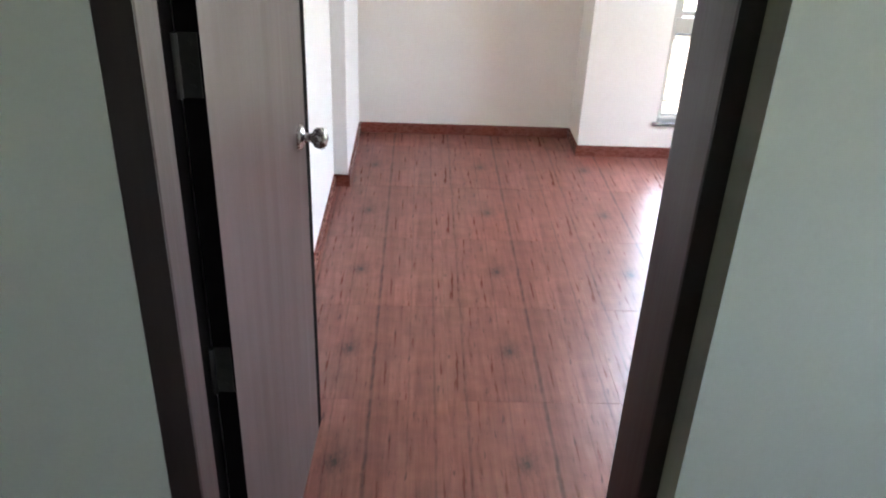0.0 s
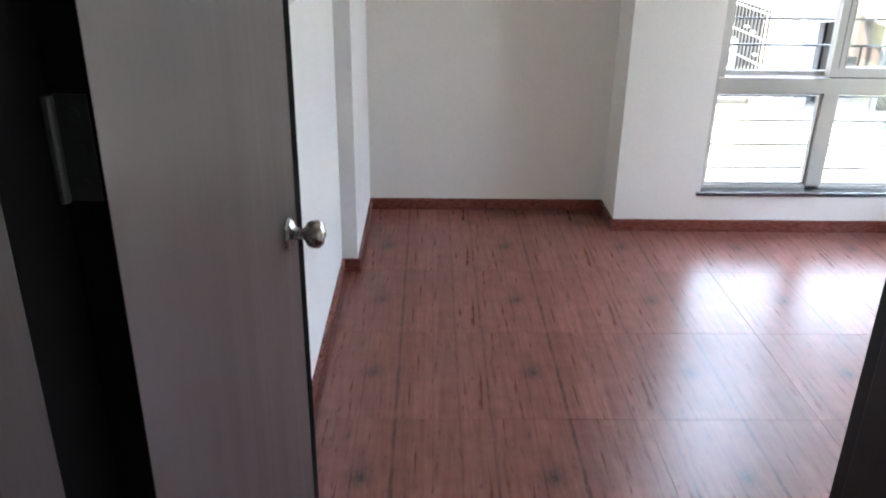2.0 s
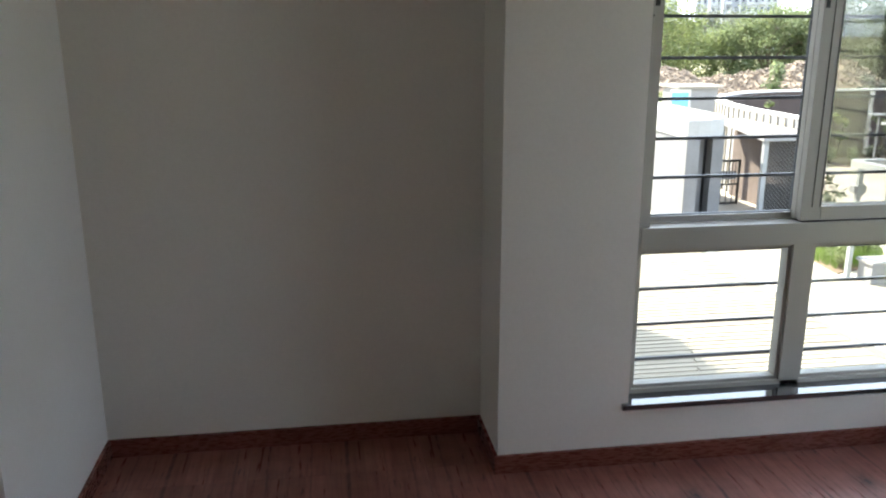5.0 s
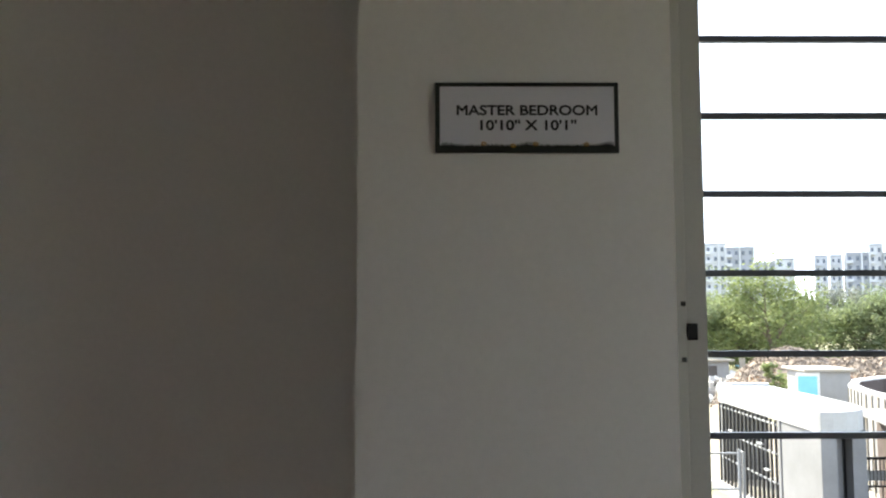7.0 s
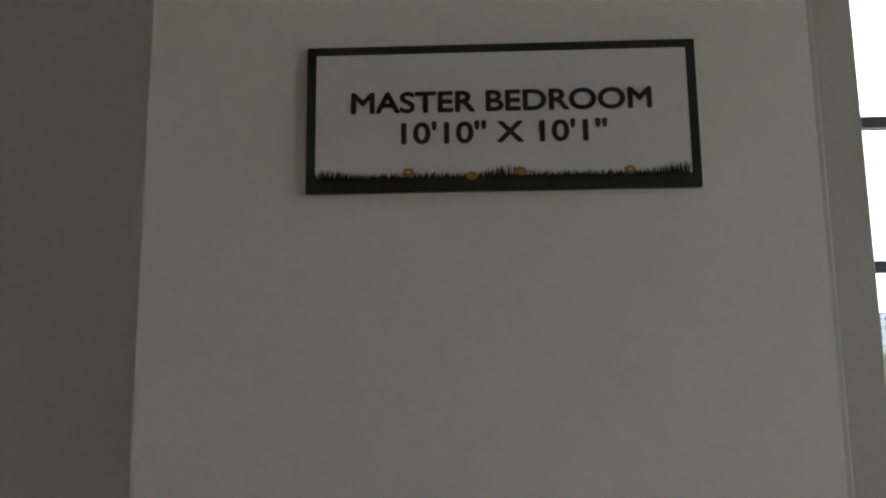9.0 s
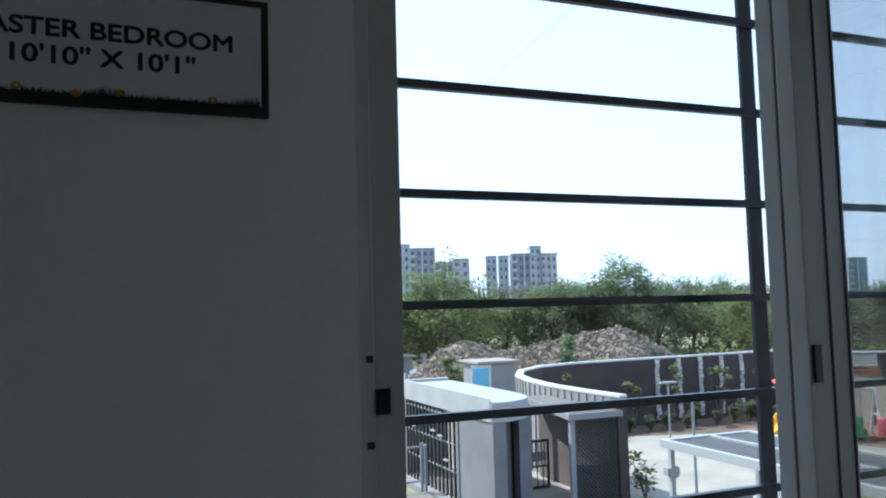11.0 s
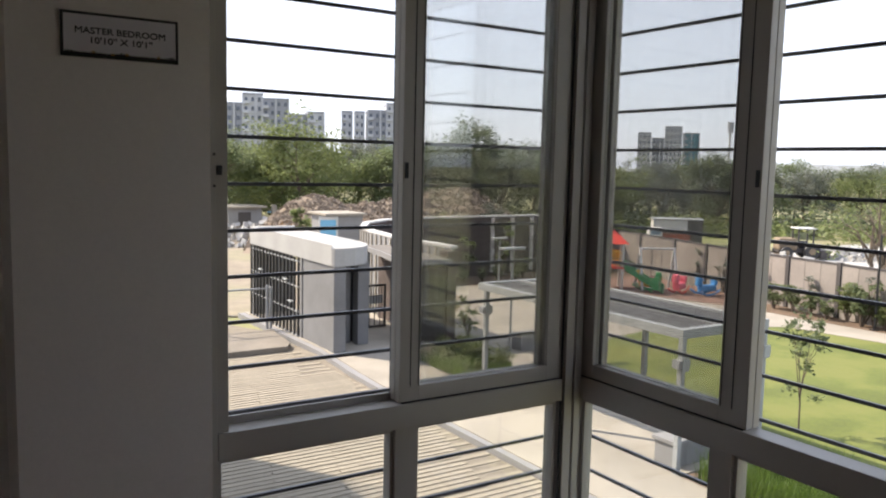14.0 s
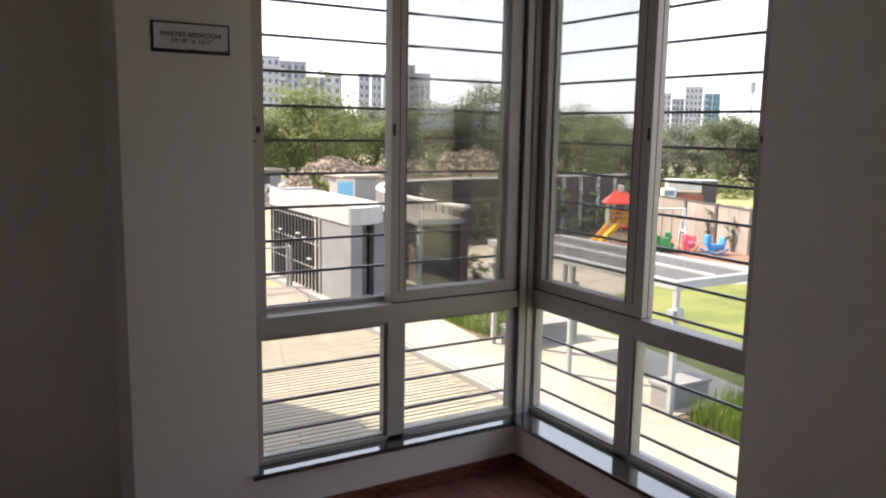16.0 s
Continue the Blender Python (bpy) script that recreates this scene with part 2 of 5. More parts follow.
CONCRETE = surface("light_concrete", (0.315, 0.282, 0.235), 0.85, grain=22, var=0.1, stain=0.7, stain_var=0.22, bump=0.15)
CONCRETE_GREY = surface("grey_painted_concrete", (0.235, 0.232, 0.235), 0.8, grain=18, var=0.08, stain=0.9, stain_var=0.15, bump=0.1)
CABINGREY = surface("mid_grey_cabin_paint", (0.175, 0.176, 0.18), 0.8, grain=18, var=0.08, stain=0.9, stain_var=0.18, bump=0.1)
RAMPGREY = surface("dusty_ramp_concrete", (0.20, 0.175, 0.145), 0.9, grain=16, var=0.14, stain=0.8, stain_var=0.25, bump=0.2)
RENDERWHITE = surface("white_render", (0.55, 0.545, 0.53), 0.8, grain=16, var=0.06, stain=0.8, stain_var=0.14, bump=0.08)
SLABGREY = surface("pale_grey_render", (0.34, 0.338, 0.33), 0.8, grain=16, var=0.06, stain=0.8, stain_var=0.16, bump=0.08)
BROWNWALL = surface("dark_brown_wall_paint", (0.060, 0.044, 0.040), 0.85, grain=12, var=0.1, stain=0.6, stain_var=0.2, bump=0.15)
BEIGEWALL = surface("taupe_wall_panel", (0.27, 0.235, 0.21), 0.85, grain=10, var=0.08, stain=0.7, stain_var=0.2, bump=0.12, per_object=0.12)
POSTDARK = surface("dark_fence_post", (0.06, 0.052, 0.05), 0.7, grain=20, var=0.15, bump=0.1)
CANOPYTOP = surface("weathered_brown_roof_cover", (0.15, 0.135, 0.12), 0.85, grain=14, var=0.15, stain=0.9, stain_var=0.25, bump=0.15)
SCREENBROWN = surface("brown_wall_screen", (0.115, 0.088, 0.078), 0.85, grain=10, var=0.15, stain=1.2, stain_var=0.3, bump=0.1, stretch=(1, 1, 0.3))
STONESTRIP = surface("pale_stone_cladding", (0.60, 0.57, 0.54), 0.85, grain=9, var=0.2, stain=3, stain_var=0.3, bump=0.4, per_object=0.35)
PAVER = surface("beige_paver", (0.31, 0.27, 0.21), 0.9, grain=20, var=0.14, stain=0.8, stain_var=0.2, bump=0.3, per_object=0.10)
PAVERBED = surface("paver_joint_soil", (0.215, 0.185, 0.145), 0.95, grain=25, var=0.3, stain=2, stain_var=0.3, bump=0.3)
EARTH = surface("dry_earth", (0.27, 0.225, 0.17), 0.95, grain=1.5, var=0.22, stain=0.05, stain_var=0.3, bump=0.3, second=(0.17, 0.185, 0.075))
FIELD = surface("dry_field_grass", (0.27, 0.245, 0.135), 0.95, grain=2.5, var=0.25, stain=0.12, stain_var=0.3, bump=0.4, second=(0.205, 0.215, 0.09))
LAWN = surface("mown_lawn", (0.112, 0.136, 0.024), 0.9, grain=14, var=0.25, stain=0.7, stain_var=0.25, bump=0.5, second=(0.140, 0.150, 0.034))
SOIL = surface("planting_soil", (0.13, 0.085, 0.055), 0.95, grain=12, var=0.3, stain=1.5, stain_var=0.3, bump=0.6)
MAT = surface("red_rubber_play_mat", (0.20, 0.115, 0.085), 0.9, grain=14, var=0.15, stain=0.9, stain_var=0.2, bump=0.2)
YARD = surface("grey_yard_gravel", (0.40, 0.39, 0.37), 0.95, grain=4, var=0.15, stain=0.15, stain_var=0.25, bump=0.3)
RUBBLE = surface("rubble_stone", (0.225, 0.178, 0.138), 0.95, grain=3, var=0.3, stain=0.5, stain_var=0.3, bump=0.4, per_island=0.22)
MOUNDSOIL = surface("rubble_soil", (0.215, 0.165, 0.122), 0.95, grain=2.2, var=0.35, stain=0.3, stain_var=0.35, bump=0.8)
METALGREY = surface("grey_painted_steel", (0.27, 0.28, 0.29), 0.45, grain=60, var=0.08, stain=2, stain_var=0.1, bump=0.03)
METALLIGHT = surface("light_grey_painted_steel", (0.33, 0.345, 0.35), 0.45, grain=60, var=0.06, stain=2, stain_var=0.1, bump=0.03)
SLATDARK = surface("dark_slat_metal", (0.085, 0.081, 0.078), 0.5, grain=60, var=0.1, bump=0.03)
BLACKSTEEL = surface("black_painted_steel", (0.018, 0.018, 0.02), 0.45, grain=60, var=0.15, bump=0.03)
RED = surface("red_play_plastic", (0.62, 0.05, 0.03), 0.45, grain=40, var=0.05, bump=0.0)
YELLOW = surface("yellow_play_plastic", (0.75, 0.38, 0.02), 0.45, grain=40, var=0.05, bump=0.0)
GREEN = surface("green_play_plastic", (0.03, 0.22, 0.07), 0.45, grain=40, var=0.05, bump=0.0)
PINK = surface("pink_play_plastic", (0.70, 0.12, 0.17), 0.45, grain=40, var=0.05, bump=0.0)
BLUE = surface("blue_play_plastic", (0.05, 0.25, 0.55), 0.45, grain=40, var=0.05, bump=0.0)
POSTER_BLUE = surface("blue_poster_print", (0.16, 0.42, 0.62), 0.6, grain=30, var=0.1, bump=0.0)
# pale and grey facades are tinted bluish in place of distance haze
FARWALL = surface("haze_tinted_pale_facade", (0.44, 0.45, 0.49), 0.85, grain=0.8, var=0.05, stain=0.08, stain_var=0.12, bump=0.0)
FARGREY = surface("haze_tinted_grey_facade", (0.27, 0.283, 0.325), 0.85, grain=0.8, var=0.05, stain=0.08, stain_var=0.12, bump=0.0)
FARTEAL = surface("far_teal_facade", (0.10, 0.24, 0.31), 0.7, grain=0.8, var=0.05, stain=0.08, stain_var=0.12, bump=0.0)
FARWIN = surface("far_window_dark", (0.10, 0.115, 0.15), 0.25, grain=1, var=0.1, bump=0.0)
BARK = surface("tree_bark", (0.13, 0.10, 0.075), 0.95, grain=10, var=0.3, stain=2, stain_var=0.2, bump=0.5, stretch=(1, 1, 0.25))
# leaf greens raised and greyed to carry the haze of the far trees
LEAF_DARK = leaf_material("dark_leaves", (0.140, 0.165, 0.105))
LEAF_MID = leaf_material("green_leaves", (0.165, 0.200, 0.110))
LEAF_LIGHT = leaf_material("light_leaves", (0.190, 0.225, 0.100))
LEAF_HAZE = leaf_material("haze_tinted_leaves", (0.175, 0.190, 0.170))
LAWNBLADE = leaf_material("lawn_blades", (0.120, 0.140, 0.030), 0.15)
BLADE = leaf_material("tall_grass_blades", (0.125, 0.195, 0.045))
DRYBRUSH = leaf_material("dry_brush", (0.22, 0.13, 0.08))


# ---- building blocks ----
def bm_box(bm, x0, x1, y0, y1, z0, z1, m=None):
    vs = [bm.verts.new(Vector((x, y, z)) if m is None else m @ Vector((x, y, z))) for z in (z0, z1) for y in (y0, y1) for x in (x0, x1)]
    for f in ((0, 2, 3, 1), (4, 5, 7, 6), (0, 1, 5, 4), (2, 6, 7, 3), (0, 4, 6, 2), (1, 3, 7, 5)):
        bm.faces.new([vs[i] for i in f])
    return vs


def bm_tube(bm, p, q, r0, r1=None, n=10, cap=True):
    p, q = Vector(p), Vector(q)
    r1 = r0 if r1 is None else r1
    turn = (q - p).to_track_quat("Z", "Y").to_matrix()
    rings = []
    for c, r in ((p, r0), (q, r1)):
        rings.append([bm.verts.new(c + turn @ Vector((r * math.cos(a), r * math.sin(a), 0))) for a in [2 * math.pi * i / n for i in range(n)]])
    for i in range(n):
        bm.faces.new((rings[0][i], rings[0][(i + 1) % n], rings[1][(i + 1) % n], rings[1][i]))
    if cap:
        bm.faces.new(rings[0][::-1])
        bm.faces.new(rings[1])


def bm_lathe(bm, profile, m, n=24):
    """A turned shape round the local z axis; profile: (radius, height) rows."""
    rings = []
    for r, h in profile:
        rings.append([bm.verts.new(m @ Vector((r * math.cos(a), r * math.sin(a), h))) for a in [2 * math.pi * i / n for i in range(n)]])
    for a, b in zip(rings, rings[1:]):
        for i in range(n):
            bm.faces.new((a[i], a[(i + 1) % n], b[(i + 1) % n], b[i]))
    bm.faces.new(rings[0][::-1])
    bm.faces.new(rings[-1])


def bm_prism(bm, outline, z0, z1):
    """An upright prism over a plan outline, counter-clockwise from above."""
    low = [bm.verts.new((x, y, z0)) for x, y in outline]
    top = [bm.verts.new((x, y, z1)) for x, y in outline]
    n = len(outline)
    for i in range(n):
        bm.faces.new((low[i], low[(i + 1) % n], top[(i + 1) % n], top[i]))
    bm.faces.new(low[::-1])
    bm.faces.new(top)


def finish(bm, name, bevel=0.0, smooth=False, segments=2):
    if bevel:
        bmesh.ops.bevel(bm, geom=bm.edges[:] + bm.verts[:], offset=bevel, segments=segments, profile=0.6, affect="EDGES", clamp_overlap=True)
    bmesh.ops.recalc_face_normals(bm, faces=bm.faces[:])
    me = bpy.data.meshes.new(name)
    bm.to_mesh(me)
    bm.free()
    if smooth:
        me.polygons.foreach_set("use_smooth", [True] * len(me.polygons))
    return me


def part(name, bm, material, parent=None, label="", bevel=0.0, smooth=False):
    ob = new(name, finish(bm, name, bevel, smooth))
    ob.data.materials.append(material)
    if parent:
        ob.parent = parent
    if label:
        tagged(ob, label)
    return ob


def thing(name, label, category, at=(0, 0, 0), group="", kind=""):
    ob = new(name)
    ob.empty_display_size = 0.1
    ob.location = at
    return tagged(ob, label, category, group, kind)


def box_part(name, parent, material, x0, x1, y0, y1, z0, z1, bevel=0.0, label=""):
    bm = bmesh.new()
    bm_box(bm, x0, x1, y0, y1, z0, z1)
    return part(name, bm, material, parent, label, bevel)


def wall_box(name, label, material, *boxes, category="wall"):
    bm = bmesh.new()
    for b in boxes:
        bm_box(bm, *b)
    return tagged(part(name, bm, material), label, category, kind="structure")


def raw_mesh(name, verts, faces, material, smooth=False):
    me = bpy.data.meshes.new(name)
    me.from_pydata(verts, [], faces)
    me.materials.append(material)
    if smooth:
        me.polygons.foreach_set("use_smooth", [True] * len(me.polygons))
    me.update()
    return me


# ---- the room's shell ----
XW, XP, XC, XS, XE = -0.215, -0.142, 1.184, 1.635, 2.850   # west wall, its thicker stretch, column edge, window edge, east wall
YD, YP, YN, YR = 0.36, 3.13, 3.67, 3.975                   # door wall, start of the thicker stretch, window wall, recess
H = 2.75                                                   # ceiling
WZ0, WZ1 = 0.205, 2.32                                     # window opening
XO, XF, YE = 3.115, 2.980, 2.445                           # outer face of the east wall, its window's face, its end at the window
WT = 0.16                                                  # outer wall thickness
DX0, DX1, DY0 = -0.152, 0.622, 0.10                        # door opening and the corridor face of its wall

wall_box("wall_west", "cream painted plaster wall beside the open door", WALL_WHITE, (XW - 0.15, XW, YD, YP, 0, H), (XW - 0.15, XP, YP, YR + 0.15, 0, H))
wall_box("wall_recess", "cream painted back wall of the shallow recess", WALL, (XP, XC, YR, YR + 0.15, 0, H), (XC, XC + 0.15, YN + WT, YR + 0.15, 0, H))
wall_box("wall_north", "cream painted column and wall round the corner window", WALL,
         (XC, XS, YN, YN + WT, 0, H), (XS, XO, YN, YN + WT, 0, WZ0), (XS, XO, YN, YN + WT, WZ1, H))
wall_box("wall_east", "cream painted wall beside the corner window", WALL,
         (XE, XO, YD, YE, 0, H), (XE + 0.126, XO, YE, 2.50, 0, H), (XE, XE + 0.126, YE, 2.50, 0, WZ0), (XE, XE + 0.126, YE, 2.50, WZ1, H),
         (XE, XO, 2.50, YN, 0, WZ0), (XE, XO, 2.50, YN, WZ1, H))
wall_box("wall_door", "cream painted wall round the bedroom door", WALL,
         (XW - 0.15, DX0, DY0 + 0.05, YD, 0, H), (DX1, XO, DY0 + 0.05, 0.2495, 0, H), (DX1 + 0.046, XO, 0.2495, YD, 0, H), (DX0, DX1, DY0 + 0.05, YD, 2.12, H), (DX1, DX1 + 0.046, 0.2495, YD, 2.12, H))
wall_box("wall_corridor_north", "grey-green painted corridor wall round the door", CORRIDOR,
         (-1.60, DX0, DY0, DY0 + 0.05, 0, H), (DX1, 2.30, DY0 - 0.06, DY0 + 0.05, 0, H), (DX0, DX1, DY0, DY0 + 0.05, 2.13, H))
wall_box("wall_corridor_west", "grey-green painted corridor end wall", CORRIDOR, (-1.75, -1.60, -1.80, DY0 + 0.05, 0, H))
wall_box("wall_corridor_south", "grey-green painted corridor wall", CORRIDOR, (-1.60, 2.30, -1.95, -1.80, 0, H))
# the opening is an addition, out of view, to bring daylight into the corridor
wall_box("wall_corridor_east", "grey-green painted corridor wall with an unseen opening added for light", CORRIDOR,
         (2.30, 2.45, -1.95, DY0 - 0.06, 0, 0.6), (2.30, 2.45, -1.95, DY0 - 0.06, 2.3, H), (2.30, 2.45, -1.95, -1.35, 0.6, 2.3), (2.30, 2.45, -0.75, DY0 - 0.06, 0.6, 2.3), (2.30, 2.45, -1.35, -0.75, 0.6, 1.2))
wall_box("ceiling", "plain white painted ceiling", CEILING, (XW - 0.15, XO, DY0 + 0.05, YR + 0.15, H, H + 0.15), (-1.75, 2.45, -1.95, DY0 + 0.05, H, H + 0.15), category="ceiling")
wall_box("building_wing", "plain rendered wing of the same building", RENDERWHITE, (-12.0, 0.8, YR + 0.16, 21.0, GZ, 6.2), (-12.0, 0.8, -2.0, YR + 0.15, H + 0.16, 6.2), (0.801, XO, -2.0, YR + 0.15, H + 0.16, 6.2), category="wall")
bm = bmesh.new()
for _y in np.arange(4.4, 21.0, 1.2):
    bm_box(bm, 0.70, 0.75, _y, _y + 0.05, 6.2, 7.0)
for _z in (6.46, 6.72, 6.98):
    bm_box(bm, 0.71, 0.74, 4.4, 21.0, _z, _z + 0.04)
tagged(part("roof_railing", bm, METALGREY), "grey steel railing along the wing's roof", "railing", kind="structure")
wall_box("building_base", "plain outer wall of the storey below", RENDERWHITE, (-3.0, XO, -2.0, YN + WT, GZ, -0.16), category="wall")

# skirting tiles, standing 12 mm off the walls
SK = 0.066


def skirting(name, *runs):
    bm = bmesh.new()
    for r in runs:
        bm_box(bm, *r, 0.0, SK)
    return tagged(part(name, bm, SKIRT, bevel=0.0015), "red-brown glazed tile skirting along the wall", "skirting", kind="structure")


skirting("baseboard_west", (XW, XW + 0.012, YD, YP - 0.012))
skirting("baseboard_thick", (XW, XP + 0.012, YP - 0.012, YP), (XP, XP + 0.012, YP, YR))
skirting("baseboard_recess", (XP + 0.012, XC, YR - 0.012, YR))
skirting("baseboard_column", (XC - 0.012, XC, YN - 0.012, YR - 0.012))
skirting("baseboard_north", (XC, XE, YN - 0.012, YN))
skirting("baseboard_east", (XE - 0.012, XE, YD, YN - 0.012))
skirting("baseboard_door", (DX1 + 0.02, XE - 0.012, YD, YD + 0.012))

# ---- floor ----
floor = wall_box("floor", "red-brown wood-look glazed tile floor", GROUT, (XW - 0.15, XO, DY0 - 0.04, YR + 0.15, -0.16, -0.002), (-1.75, 2.45, -1.95, DY0 - 0.04, -0.16, -0.002), category="floor")
TX, TY, TS = 0.05, 2.24, 0.6       # a tile's centre, and its side


def tile_mesh(sx, sy):
    bm = bmesh.new()
    bm_box(bm, -sx / 2, sx / 2, -sy / 2, sy / 2, -0.008, 0.0)
    bmesh.ops.bevel(bm, geom=[e for e in bm.edges if all(v.co.z > -0.001 for v in e.verts)], offset=0.0004, segments=1, affect="EDGES")
    me = finish(bm, "tile")
    me.materials.append(TILE)
    return me


def lay_tiles():
    whole = tile_mesh(TS - 0.0008, TS - 0.0008)
    for i in range(-4, 7):
        for j in range(-8, 5):
            cx, cy = TX + i * TS, TY + j * TS
            x0, x1, y0, y1 = cx - TS / 2 + 0.0004, cx + TS / 2 - 0.0004, cy - TS / 2 + 0.0004, cy + TS / 2 - 0.0004
            lo = (-1.60, -1.80, 2.30) if cy < DY0 - 0.2 else (XW, None, XE)
            x0, x1 = max(x0, lo[0]), min(x1, lo[2])
            y0, y1 = max(y0, -1.80), min(y1, YR)
            if x1 - x0 < 0.02 or y1 - y0 < 0.02:
                continue
            if x1 - x0 > TS - 0.003 and y1 - y0 > TS - 0.003:
                ob = new("tile", whole)
                ob.location = (cx, cy, 0)
            else:
                bm = bmesh.new()
                bm_box(bm, x0 - cx, x1 - cx, y0 - cy, y1 - cy, -0.008, 0.0)
                ob = part("tile", bm, TILE)
                ob.location = (cx, cy, 0)
            ob.parent = floor


# ---- the door ----
def door():
    fr = thing("door_frame", "dark brown wooden door frame with a rebate", "door frame", (0, 0.2, 0), kind="structure")
    fr.location = (0, 0, 0)
    for x0, x1, r0, r1 in ((DX0, -0.103, DX0, -0.142), (0.589, DX1, DX1 + 0.034, DX1 + 0.045)):
        bm = bmesh.new()
        bm_box(bm, x0, x1, DY0 + 0.004, 0.188 if x0 < 0 else 0.25, 0, 2.10)
        part("jamb", bm, FRAMEWOOD, fr, bevel=0.003)
        # thin dark sheet on the front: its colour carries that side's shade
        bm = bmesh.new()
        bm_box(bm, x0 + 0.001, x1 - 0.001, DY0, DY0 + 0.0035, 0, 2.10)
        part("front_face", bm, FRAMESHADE, fr, "front face of the frame, corridor-side shade put into its colour")
        # the rebate is coloured dark to hold the shade of the gap
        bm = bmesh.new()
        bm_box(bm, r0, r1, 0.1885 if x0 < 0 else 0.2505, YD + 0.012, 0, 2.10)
        part("rebate", bm, GAP_EDGE_DARK if x0 < 0 else FRAMESHADE, fr, "rebate of the frame, gap shade put into its dark colour")
    bm = bmesh.new()
    bm_box(bm, DX0, DX1, DY0, YD, 2.101, 2.12)
    bm_box(bm, -0.098, 0.590, DY0, 0.285, 2.04, 2.10)
    part("head", bm, FRAMEWOOD, fr, bevel=0.002)
    # the leaf, swung into the room against the west wall
    leaf = thing("door_leaf", "dark brown laminate flush door standing open", "door", (-0.122, 0.329, 0))
    leaf.rotation_euler = (0, 0, radians(-2.3))
    w, t = 0.851, 0.036
    bm = bmesh.new()
    bm_box(bm, -t / 2, t / 2, 0.035, 0.035 + w, 0.012, 2.05)
    part("panel", bm, LAMINATE, leaf, bevel=0.0015)
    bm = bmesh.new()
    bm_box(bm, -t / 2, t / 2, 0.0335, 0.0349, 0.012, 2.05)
    part("hinge_edge", bm, GAP_EDGE_DARK, leaf, "near-black hinge edge of the leaf")
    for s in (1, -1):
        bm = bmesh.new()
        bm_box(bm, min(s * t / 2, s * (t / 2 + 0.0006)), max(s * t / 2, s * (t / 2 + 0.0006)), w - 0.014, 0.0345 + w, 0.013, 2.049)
        part("lipping", bm, GAP_EDGE_DARK, leaf, "dark edge lipping of the leaf")
    for s in (1, -1):
        bm = bmesh.new()
        m = pose(s * t / 2, 0.753, 1.04, 0, 90 * s, 0)
        bm_lathe(bm, [(0.033, 0.0), (0.033, 0.002), (0.031, 0.006), (0.024, 0.011), (0.0135, 0.015), (0.0115, 0.020), (0.0115, 0.030), (0.014, 0.034),
                      (0.023, 0.039), (0.0265, 0.046), (0.0275, 0.054), (0.0265, 0.062), (0.022, 0.068), (0.012, 0.0705), (0.011, 0.0712), (0.004, 0.0715)], m, 32)
        knob = part("knob", bm, STEEL, leaf, "brushed steel round door knob", smooth=True)
        bm = bmesh.new()
        bm_lathe(bm, [(0.005, 0.0714), (0.005, 0.073), (0.003, 0.0735)], m, 12)
        part("lock_button", bm, HINGE, knob)
    bm = bmesh.new()
    bm_box(bm, -0.012, 0.012, 0.035 + w, 0.035 + w + 0.0015, 0.93, 1.11)
    part("lock_plate", bm, STEEL, leaf)
    for z in (0.29, 0.855, 1.42, 1.90):
        bm = bmesh.new()
        bm_tube(bm, (-0.019, 0.026, z - 0.05), (-0.019, 0.026, z + 0.05), 0.0065, n=12)
        for k in range(-2, 3):
            bm_tube(bm, (-0.019, 0.026, z + k * 0.022 - 0.0015), (-0.019, 0.026, z + k * 0.022 + 0.0015), 0.0070, n=12)
        bm_box(bm, -0.015, 0.015, 0.0312, 0.0333, z - 0.05, z + 0.05)
        for dz in (-0.033, 0, 0.033):
            bm_tube(bm, (0.002, 0.0300, z + dz), (0.002, 0.0312, z + dz), 0.0045, n=10)
        part("hinge", bm, HINGE, leaf, "steel butt hinge", smooth=False)


door()


def switch_plate():
    sw = thing("switch_board", "white plastic switch plate with grey rockers on the wall", "switch", (XW, 2.09, 1.42))
    box_part("plate", sw, SWITCHWHITE, 0.0, 0.010, -0.15, 0.13, -0.07, 0.07, 0.003)
    bm = bmesh.new()
    bm_box(bm, 0.0100, 0.0125, -0.148, -0.136, -0.085, 0.07)
    part("edge_strip", bm, POSTDARK, sw)
    for i in range(5):
        y = -0.105 + i * 0.042
        box_part("rocker", sw, HINGE, 0.010, 0.0145, y, y + 0.030, -0.045, 0.045, 0.002)


switch_plate()


# ---- the corner window ----
def profile_bar(bm, axis, a0, a1, c, hw, d0, d1, z0=None, z1=None, side="n"):
    """One bar of the frame. side n: the bar lies in the north plane, its depth along y; side e: in the east plane, depth along x."""
    if axis == "v":
        box = (c - hw, c + hw, d0, d1, a0, a1)
    else:
        box = (a0, a1, d0, d1, c - hw, c + hw)
    if side == "e":
        box = (box[2], box[3], box[0], box[1], box[4], box[5])
    bm_box(bm, *box)


TR0, TR1 = 0.740, 0.818        # transom


